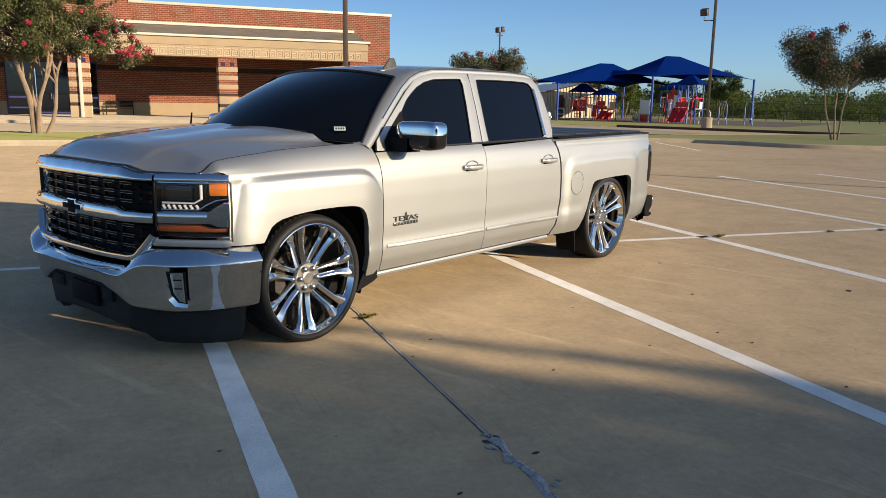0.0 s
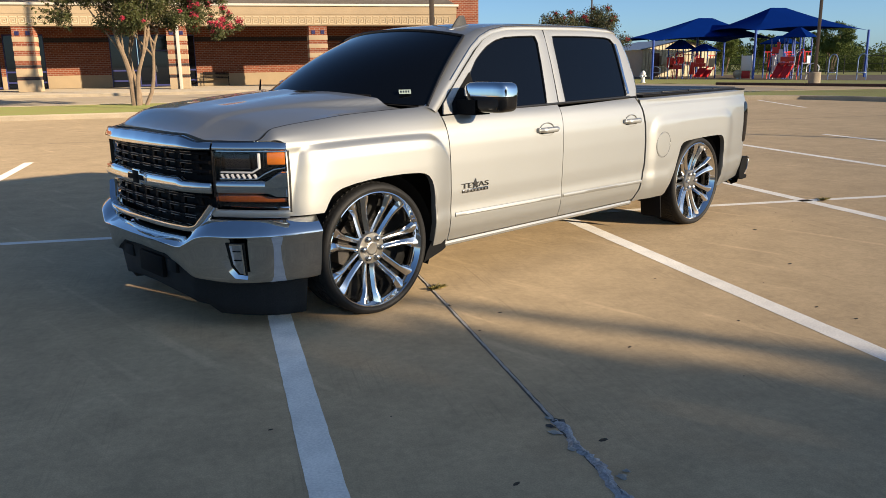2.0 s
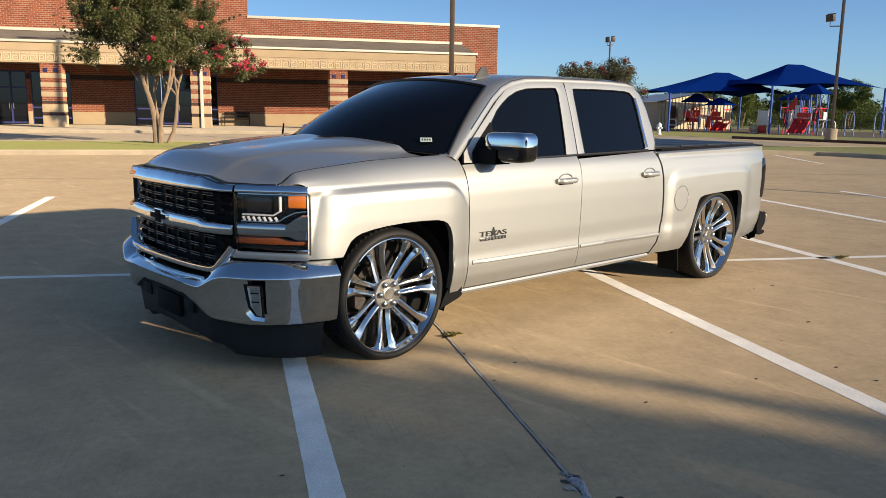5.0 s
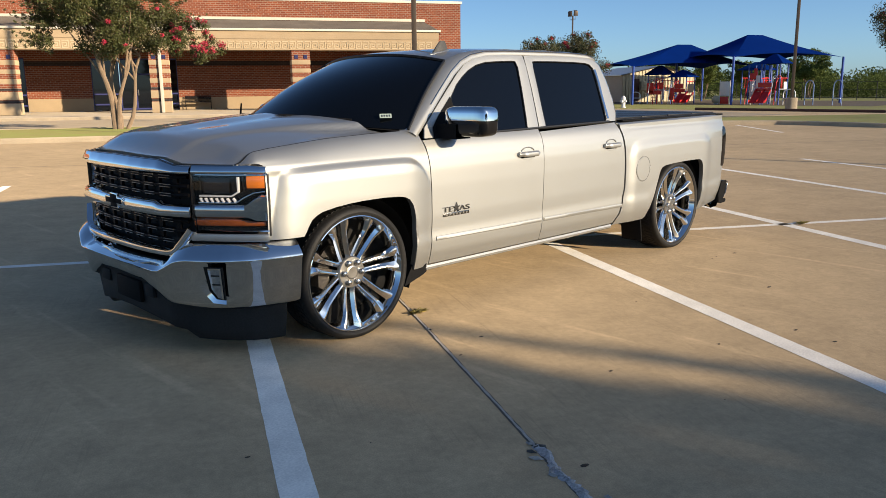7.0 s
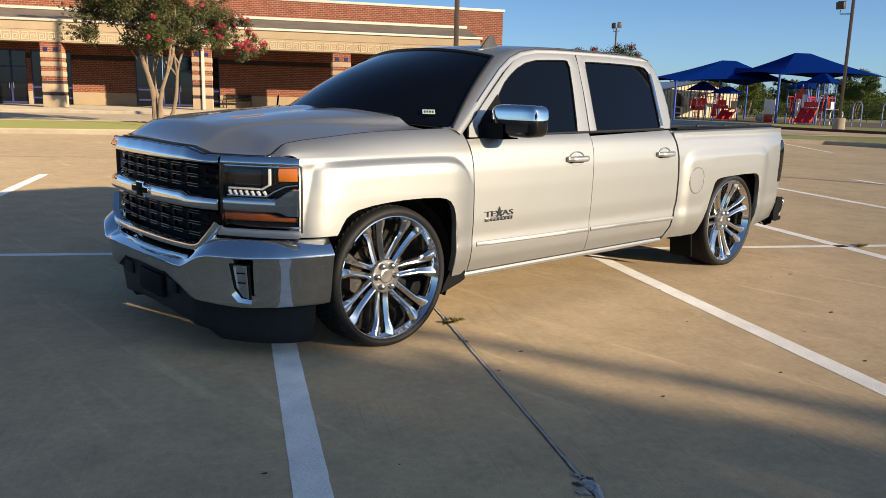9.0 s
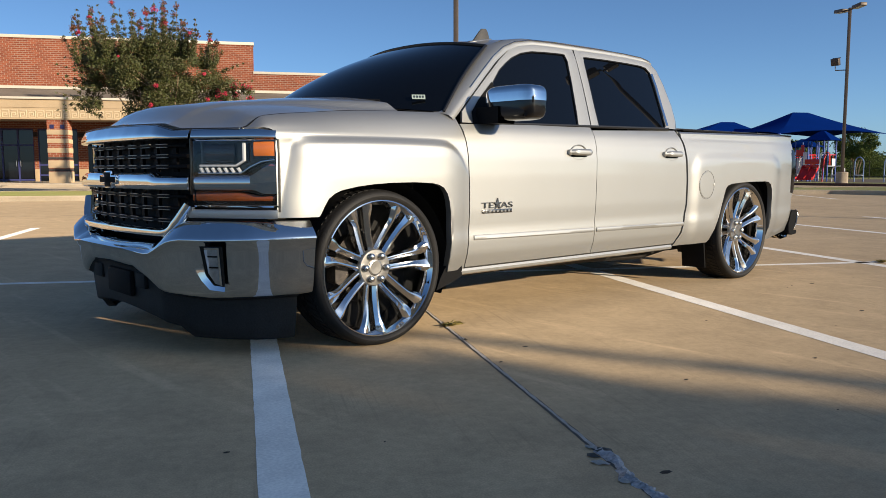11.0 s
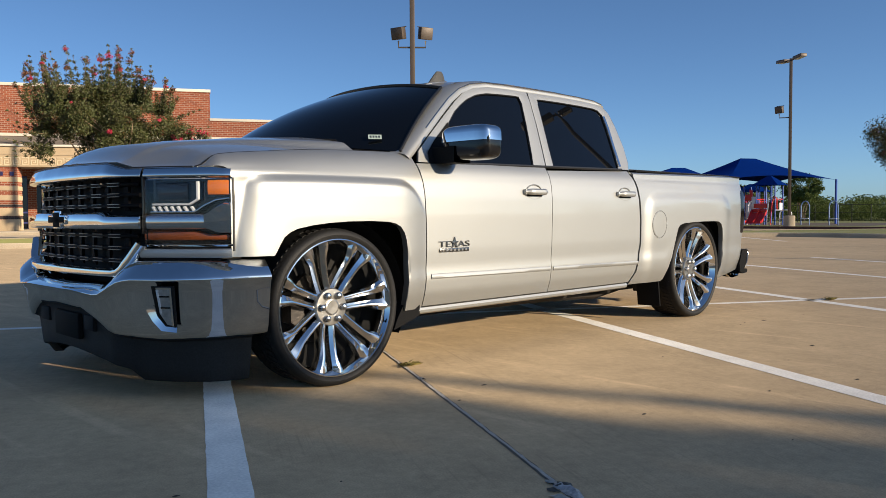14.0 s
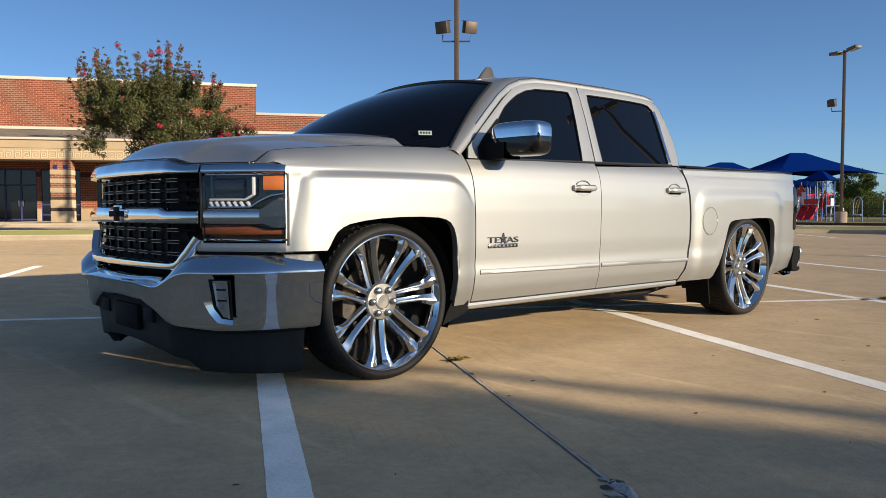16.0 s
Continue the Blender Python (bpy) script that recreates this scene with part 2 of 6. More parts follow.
def prism(poly, axis, lo, hi):
    """A polygon of 2D points, drawn out along an axis from lo to hi."""
    bm = bmesh.new()

    def put(a, b, h):
        return {"x": (h, a, b), "y": (a, h, b), "z": (a, b, h)}[axis]

    v0 = [bm.verts.new(put(a, b, lo)) for a, b in poly]
    v1 = [bm.verts.new(put(a, b, hi)) for a, b in poly]
    bm.faces.new(v0[::-1])
    bm.faces.new(v1)
    for i in range(len(poly)):
        j = (i + 1) % len(poly)
        bm.faces.new((v0[i], v0[j], v1[j], v1[i]))
    bmesh.ops.recalc_face_normals(bm, faces=bm.faces[:])
    return bm


def grid_bm(rows, close=False):
    """A surface through rows of points."""
    bm = bmesh.new()
    vs = [[bm.verts.new(p) for p in r] for r in rows]
    for a, b in zip(vs, vs[1:]):
        for i in range(len(a) - (0 if close else 1)):
            j = (i + 1) % len(a)
            bm.faces.new((a[i], a[j], b[j], b[i]))
    return bm


# ---------- ground ----------
LOT = pose(0, 0, 0, 0, 0, -28)


def lot(p, q, z=0.0):
    """Parking-lot axes: p along the building's front, q towards it."""
    return LOT @ Vector((p, q, z))


def sheet(rows):
    return grid_bm(rows)


gx = [-900, -300, -120, -60, -30, -15, 0, 15, 30, 60, 120, 300, 900]
tagged(part("ground", sheet([[(x, y, 0) for y in gx] for x in gx]), M["lot"]), "tan broom-finished concrete parking lot, stained and worn", "parking lot", kind="structure")


def stripe(p0, q0, p1, q1, w, name="parking_line", label="worn white painted parking stripe on concrete"):
    a, b = Vector((p0, q0, 0)), Vector((p1, q1, 0))
    d = (b - a).normalized()
    s = Vector((-d.y, d.x, 0)) * w / 2
    k = max(2, int((b - a).length / 0.07))
    rng = random.Random(int(p0 * 100 + q0 * 10))
    left, right = [], []
    for i in range(k + 1):
        c = a + (b - a) * i / k
        left.append(LOT @ (c + s * (1 + rng.uniform(-0.03, 0.02)) + Vector((0, 0, 0.0015))))
        right.append(LOT @ (c - s * (1 + rng.uniform(-0.03, 0.02)) + Vector((0, 0, 0.0015))))
    ob = part(name, grid_bm([left, right]), M["line"])
    return tagged(ob, label, "road marking", "parking stripes", "structure")


def cq(p):
    return 1.86 - 0.062 * p


for k, p in enumerate((-8.9, -6.1, -3.33, -0.15, 2.735, 5.48, 8.36, 10.97, 13.55, 16.2)):
    stripe(p + 0.073, cq(p) - 5.6, p - 0.083, cq(p) + 6.4, 0.138)
stripe(16.4, 14.8, 18.0, 19.2, 0.12)
stripe(-14, cq(-14), 19, cq(19), 0.10, "bay_divider_line", "thin white painted line dividing two parking rows")


# ---------- joints, kerbs, islands ----------
def joint_strip(pts, w, name, label, jag=0.006, z=0.003, material="joint"):
    rng = random.Random(len(pts) + int(w * 1000))
    left, right = [], []
    for a, b in zip(pts, pts[1:]):
        a, b = Vector(a), Vector(b)
        k = max(2, int((b - a).length / 0.05))
        d = (b - a).normalized()
        s = Vector((-d.y, d.x, 0))
        for i in range(k):
            c = a + (b - a) * i / k
            left.append(c + s * (w / 2 + rng.uniform(-jag, jag)) + Vector((0, 0, z)))
            right.append(c - s * (w / 2 + rng.uniform(-jag, jag)) + Vector((0, 0, z)))
    return tagged(part(name, grid_bm([left, right]), M[material]), label, "joint", kind="structure")


joint_strip([lot(0.90, -9), lot(0.895, -2.5), lot(0.90, -1.2), lot(0.89, 8), lot(0.9, 19.6)], 0.026, "slab_joint", "dark open joint between concrete slabs", 0.002, 0.0012)
joint_strip([lot(0.902, -9), lot(0.897, -2.5), lot(0.902, -1.2), lot(0.892, 8)], 0.013, "slab_joint", "pale grey sealant bead along a slab joint", 0.003, 0.0030, "joint_lt")
joint_strip([lot(-13, 12.2), lot(19, 11.0)], 0.03, "slab_joint", "thin dark joint between concrete slabs", 0.008, 0.0015)


def outline_island(name, label, outline, h=0.15, kerb_w=0.16, top="grass"):
    """A kerbed island: a rounded concrete kerb with turf inside, from an outline of lot points (p, q)."""
    t = thing(name, label, "traffic island", kind="structure")
    pts = [lot(p, q) for p, q in outline]
    cen = sum(pts, Vector()) / len(pts)
    bm = bmesh.new()
    rings = []
    n = len(pts)
    inn = []
    for i in range(n):
        a, b, c = pts[i - 1], pts[i], pts[(i + 1) % n]
        d = ((b - a).normalized() + (c - b).normalized()).normalized()
        s = Vector((-d.y, d.x, 0))
        if (cen - b).dot(s) < 0:
            s = -s
        inn.append(s)
    for off, z in ((0, 0), (0.02, h * 0.8), (0.05, h), (kerb_w, h), (kerb_w, h - 0.05)):
        rings.append([bm.verts.new(p + s * off + Vector((0, 0, z))) for p, s in zip(pts, inn)])
    for r0, r1 in zip(rings, rings[1:]):
        for k in range(n):
            bm.faces.new((r0[k], r0[(k + 1) % n], r1[(k + 1) % n], r1[k]))
    bmesh.ops.recalc_face_normals(bm, faces=bm.faces[:])
    part("kerb", bm, M["kerb"], t, "tan concrete kerb, worn and stained")
    bm = bmesh.new()
    bm.faces.new([bm.verts.new(p + s * kerb_w + Vector((0, 0, h - 0.015))) for p, s in zip(pts, inn)])
    bm.normal_update()
    for f in bm.faces[:]:
        if f.normal.z < 0:
            f.normal_flip()
    part("turf" if top == "grass" else "paving", bm, M[top], t)
    return t


def rounded(p0, q0, p1, q1, r, k=6):
    out = []
    for cx, cy, a0 in ((p1 - r, q1 - r, 0), (p0 + r, q1 - r, 90), (p0 + r, q0 + r, 180), (p1 - r, q0 + r, 270)):
        for i in range(k + 1):
            a = radians(a0 + 90 * i / k)
            out.append((cx + r * math.cos(a), cy + r * math.sin(a)))
    return out


outline_island("planted_island", "long kerbed island with dry mown grass", rounded(-26, 19.7, 6.5, 26.0, 2.2))
outline_island("planted_island", "kerbed island with sparse grass and a myrtle tree", [(15.6, 21.6), (15.9, 20.3), (16.6, 19.8), (18.0, 19.35), (19.4, 18.75), (20.0, 17.7), (20.45, 16.5), (20.9, 15.4), (21.8, 14.6), (23.2, 13.8), (26.0, 13.1), (60.0, 10.5), (60.0, 20.5), (30.0, 21.8), (19.0, 23.0), (17.2, 22.8)])
outline_island("front_walk", "raised concrete walk in front of the brick building", rounded(-40, 38.5, 24, 62, 1.0), 0.15, 0.2, "walk")


def flat(name, label, pts, material, z=0.004):
    bm = bmesh.new()
    bm.faces.new([bm.verts.new((x, y, z)) for x, y in pts])
    bm.normal_update()
    for f in bm.faces[:]:
        if f.normal.z < 0:
            f.normal_flip()
    return tagged(part(name, bm, M[material]), label, "ground", kind="structure")


def lots(*pq):
    return [lot(p, q).to_2d() for p, q in pq]


flat("road", "grey concrete service road along the front walk", lots((-80, 26.1), (26, 26.1), (26, 38.4), (-80, 38.4)), "asphalt")
flat("lawn", "mown lawn round the playground", [(40.2, -60), (900, -300), (900, 400), (60, 160), (40.2, 30)], "grass")
flat("playground_pad", "dark mulch pad under the play equipment", [(50.4, 12), (66, 12), (66, 36), (49.5, 36), (50.0, 24)], "soil", 0.010)
ed = thing("lawn_edging", "brown timber edging along the playground lawn", "edging", kind="structure")
for k in range(12):
    part("timber", box((39.7, -42 + k * 5.0 + 2.5, 0.07), (0.18, 4.96, 0.14), 0.02), M["edging"], ed)


# ---------- building ----------
bld = thing("school_building", "red brick school building with a columned walkway and limestone bands", "building", LOT)
Q0, QW, QU = 44.4, 50.4, 47.0
Z0 = 0.15


def bpart(name, bm, m, parent=None, label=""):
    ob = part(name, bm, M[m], None, label)
    ob.parent = parent or bld
    return ob


def span(p0, p1, q0, q1, z0, z1, bev=0.0):
    return box(((p0 + p1) / 2, (q0 + q1) / 2, (z0 + z1) / 2), (p1 - p0, q1 - q0, z1 - z0), bev)


# recessed wall behind the walkway: openings left for doors and glazing
openings = [(-17.3, -13.6, 3.5), (-13.35, -12.65, 3.5), (-11.4, -11.0, 3.5), (-7.2, -3.6, 3.45), (-2.45, -1.95, 3.45)]
edge = -34.0
for a, b, h in openings + [(16.5, 16.5, 0)]:
    if a > edge:
        w = bpart("wall", span(edge, a, QW, QW + 0.35, 0.95, 4.4), "brick", None, "red brick walkway wall")
        bpart("stone_plinth", span(edge, a, QW - 0.03, QW + 0.35, Z0, 0.95, 0.01), "stone", w, "cast limestone base course")
        bpart("brick_band", span(edge, a, QW - 0.006, QW + 0.01, 2.98, 3.28), "brick_dark", w, "dark brick band")
    if b > a:
        bpart("wall", span(a, b, QW, QW + 0.35, h, 4.4), "brick", None, "brick over an opening")
    edge = b


def glazing(p0, p1, z1, leaves, door=True):
    t = bpart("entrance_door" if door else "window", span(p0, p1, QW + 0.12, QW + 0.14, Z0 + 0.05, z1), "glass_dark", None, "dark glazed entrance in blue frames" if door else "tall dark window")
    f = 0.10
    for k in range(leaves + 1):
        x = p0 + (p1 - p0) * k / leaves
        bpart("frame", span(max(p0, x - f / 2), min(p1, x + f / 2), QW + 0.05, QW + 0.17, Z0, z1), "blue_frame", t)
    for z in (Z0 + 0.1, 2.45, z1 - 0.05) if door else (Z0 + 0.4, 1.2, z1 - 0.05):
        bpart("frame", span(p0, p1, QW + 0.055, QW + 0.165, z - 0.05, z + 0.05), "blue_frame", t)
    if door:
        for k in range(1, leaves, 2):
            x = p0 + (p1 - p0) * k / leaves
            for sg in (-0.12, 0.12):
                bpart("door_pull", tube([(x + sg, QW + 0.0, 1.1), (x + sg, QW - 0.04, 1.12), (x + sg, QW - 0.04, 1.48), (x + sg, QW, 1.5)], 0.02), "steel", t, "steel pull handle")


glazing(-17.3, -13.6, 3.5, 4)
glazing(-13.35, -12.65, 3.5, 1, False)
glazing(-11.4, -11.0, 3.5, 1, False)
glazing(-7.2, -5.55, 3.45, 1, False)
glazing(-5.5, -3.6, 3.45, 2)
glazing(-2.45, -1.95, 3.45, 1, False)
# columns with stone and brick bands
for pc in (-27.0, -18.9, -10.75, -2.73, 5.38, 13.4):
    c = bpart("column", span(pc - 0.54, pc + 0.54, Q0 - 0.54, Q0 + 0.54, Z0, 3.72), "brick", None, "brick column with limestone and dark brick bands")
    for k, (z0, z1) in enumerate(((Z0, 0.78), (0.98, 1.42), (1.85, 2.12), (2.38, 2.62), (2.86, 3.14))):
        bpart("stone_band", span(pc - 0.56, pc + 0.56, Q0 - 0.56, Q0 + 0.56, z0, z1, 0.015), "stone", c)
    for z0, z1 in ((0.80, 0.96), (1.46, 1.60)):
        bpart("dark_band", span(pc - 0.545, pc + 0.545, Q0 - 0.545, Q0 + 0.545, z0, z1), "brick_dark", c)
    for sg in (-0.33, -0.22, 0.22, 0.33):
        bpart("tile", span(pc + sg - 0.05, pc + sg + 0.05, Q0 - 0.575, Q0 - 0.55, 3.2, 3.42), "tile", c)
bpart("downpipe", span(-2.76, -2.58, Q0 - 0.70, Q0 - 0.57, Z0, 3.75, 0.02), "trim", None, "cream painted rain downpipe")
# entablature, gutter, shingled lean-to roof
PL, PR = -34.0, 14.0
bpart("frieze", span(PL, PR, Q0 - 0.62, Q0 + 0.62, 3.70, 4.34), "stone", None, "limestone frieze with square spiral reliefs")
bpart("fascia", span(PL, PR + 0.02, Q0 - 0.66, Q0 + 0.6, 4.344, 4.80), "stone", None, "plain limestone fascia")
bpart("gutter", span(PL, PR + 0.12, Q0 - 0.80, Q0 - 0.6, 4.80, 4.93, 0.02), "trim", None, "cream gutter")
bpart("soffit", span(PL, PR, Q0 + 0.624, QW, 3.95, 4.05), "trim", None, "cream walkway ceiling")
bpart("roof", prism([(Q0 - 0.72, 4.90), (QU, 5.66), (QU, 5.5), (Q0 - 0.6, 4.80)], "x", PL, PR), "slate", None, "grey shingled sloping roof over the walkway")
# hipped end
bm = bmesh.new()
hv = [bm.verts.new(v) for v in ((PR, Q0 - 0.72, 4.90), (PR, QU, 5.66), (PR + 1.1, QU, 4.90), (PR + 0.05, Q0 - 0.72, 4.85))]
bm.faces.new(hv)
bpart("roof_end", bm, "slate")
bpart("end_pier", span(13.2, 13.98, Q0 - 0.3, QU, 3.0, 4.8), "trim", None, "cream end return of the frieze")
key = bmesh.new()
for c, s in (((0, 0, 0.22), (0.46, 0.03, 0.05)), ((0.205, 0, 0), (0.05, 0.03, 0.40)), ((0, 0, -0.2), (0.46, 0.03, 0.05)), ((-0.205, 0, -0.05), (0.05, 0.03, 0.26)), ((-0.05, 0, 0.075), (0.28, 0.03, 0.05)), ((0.07, 0, -0.02), (0.05, 0.03, 0.17)), ((0.0, 0, -0.08), (0.14, 0.03, 0.05))):
    add_box(key, c, s)
kb = bpart("spiral_relief", key, "relief")
kb.location, kb.scale = (-20.0, Q0 - 0.63, 3.99), (0.80, 1, 0.92)
for k in range(1, 76):
    o = kb.copy()
    scene.collection.objects.link(o)
    o.location = (-20.0 + 0.445 * k, Q0 - 0.63, 3.99)
# upper walls and copings
bpart("upper_wall", span(0.08, 16.5, QU, QU + 0.5, 5.4, 6.86), "brick", None, "red brick parapet")
bpart("upper_wall", span(14.3, 16.5, QU + 0.004, QU + 0.5, Z0, 5.4), "brick", None, "red brick end wall")
bpart("upper_wall", span(PL, 0.08, QU - 0.004, QU + 0.5, 5.4, 8.62), "brick", None, "taller red brick parapet")
bpart("end_wall", span(16.1, 16.496, QU + 0.5, QU + 26, Z0, 6.8), "brick", None, "red brick side wall")
bpart("string_course", span(PL, 14.0, QU - 0.06, QU, 5.68, 5.84), "trim", None, "cream string course")
bpart("coping", span(0.08, 16.6, QU - 0.06, QU + 0.56, 6.86, 7.02, 0.01), "trim", None, "cream parapet coping")
bpart("coping", span(PL, 0.16, QU - 0.065, QU + 0.56, 8.62, 8.80, 0.01), "trim", None, "cream parapet coping")
bpart("upper_wall", span(0.02, 0.12, QU + 0.5, QU + 20, 5.4, 8.6), "brick", None, "return of the taller parapet")
bpart("main_roof", span(PL, 16.3, QU + 0.4, QU + 26, 5.6, 5.8), "slate", None, "flat roof behind the parapets")


# bench under the walkway
def bench(m):
    t = thing("bench", "dark metal slatted bench beside the wall", "bench", m)
    for x in (-0.8, 0.8):
        part("side_frame", tube([(x, -0.25, 0), (x, -0.25, 0.62), (x, 0.15, 0.62), (x, 0.2, 0.45), (x, 0.25, 0)], 0.025), M["bench_m"], t)
    for k in range(5):
        part("seat_slat", box((0, -0.22 + k * 0.095, 0.43), (1.66, 0.07, 0.025)), M["bench_m"], t)
    for k in range(5):
        part("back_slat", box((0, 0.22 + 0.02 * k, 0.52 + k * 0.085), (1.66, 0.02, 0.06)), M["bench_m"], t)
    return t


bench(LOT @ pose(-0.75, 49.9, 0.15))


# ---------- trees ----------
def leaf_cloud(name, blobs, count, size, material, parent, seed, label="", shell=0.55, kind=""):
    """A crown of many small leaves round limb ends: blobs are (centre, radius)."""
    rng = np.random.default_rng(seed)
    w = np.array([r ** 2 for _, r in blobs])
    pick = rng.choice(len(blobs), count, p=w / w.sum())
    cen = np.array([c for c, _ in blobs], float)[pick]
    rad = np.array([r for _, r in blobs], float)[pick][:, None]
    d = rng.normal(size=(count, 3))
    d /= np.linalg.norm(d, axis=1, keepdims=True)
    pos = cen + d * rad * (shell + (1 - shell) * rng.random((count, 1))) * np.array([1, 1, 0.85])
    a = rng.normal(size=(count, 3))
    a /= np.linalg.norm(a, axis=1, keepdims=True)
    b = np.cross(a, rng.normal(size=(count, 3)))
    b /= np.linalg.norm(b, axis=1, keepdims=True)
    s = size * (0.6 + 0.8 * rng.random((count, 1)))
    v = np.stack([pos - a * s, pos + b * s * 0.45, pos + a * s, pos - b * s * 0.45], 1).reshape(-1, 3)
    me = bpy.data.meshes.new(name)
    me.from_pydata(v.tolist(), [], np.arange(count * 4).reshape(-1, 4).tolist())
    me.materials.append(M[material])
    ob = new(name, me)
    ob.parent = parent
    if label:
        tagged(ob, label)
    if kind:
        tagged(ob, kind=kind)
    return ob


def myrtle(name, label, base, height, spread, seed, leaves=9000, size=0.06, flowers=0.05, stems=4, m="leaf", clear=0.42, bend=(0, 0), girth=0.016):
    """A multi-stemmed small tree: pale tapered stems, forking limbs and a loose crown."""
    rng = random.Random(seed)
    t = thing(name, label, "tree", pose(*base))
    blobs, fl = [], []
    for k in range(stems):
        a = 2 * math.pi * k / stems + rng.uniform(-0.4, 0.4)
        foot = Vector((0.12 * math.cos(a), 0.12 * math.sin(a), 0))
        lean = spread * rng.uniform(0.12, 0.26)
        top = Vector((lean * math.cos(a) + bend[0], lean * math.sin(a) + bend[1], height * clear * rng.uniform(0.9, 1.1)))
        mid = foot.lerp(top, 0.5) + Vector((rng.uniform(-0.16, 0.16), rng.uniform(-0.16, 0.16), 0.1))
        r = girth * height
        part("trunk", tube([foot, foot.lerp(mid, 0.5), mid, top], [r, r * 0.85, r * 0.75, r * 0.55], 8), M["bark"], t)
        for j in range(6):
            b = a + rng.uniform(-1.3, 1.3)
            reach = spread * rng.uniform(0.35, 1.0)
            end = Vector((reach * math.cos(b) + bend[0], reach * math.sin(b) + bend[1], height * rng.uniform(clear + 0.05, 0.93 - 0.18 * (reach / spread) ** 2)))
            kn = top.lerp(end, 0.5) + Vector((0, 0, 0.12 * height * rng.random()))
            limb = tube([top.lerp(mid, 0.3 * rng.random()), kn, end], [r * 0.5, r * 0.3, r * 0.12], 5)
            blobs.append((end, spread * rng.uniform(0.22, 0.36)))
            blobs.append((kn, spread * rng.uniform(0.20, 0.32)))
            for _ in range(2):
                tip = end + Vector((rng.uniform(-1, 1), rng.uniform(-1, 1), rng.uniform(-0.1, 0.9))) * spread * 0.27
                add_tube(limb, [kn.lerp(end, 0.7), tip], [r * 0.14, r * 0.06], 4)
                blobs.append((tip, spread * rng.uniform(0.09, 0.18)))
                fl.append((tip + Vector((0, 0, 0.05)), spread * rng.uniform(0.03, 0.065)))
            part("branch", limb, M["bark"], t)
    leaf_cloud("crown", blobs, leaves, size, m, t, seed, shell=0.2)
    if flowers > 0:
        rng.shuffle(fl)
        leaf_cloud("blossom", fl[: max(3, len(fl) // 2)], int(leaves * flowers), size * 0.8, "flower", t, seed + 1, "crimson flower clusters", shell=0.0)
    return t


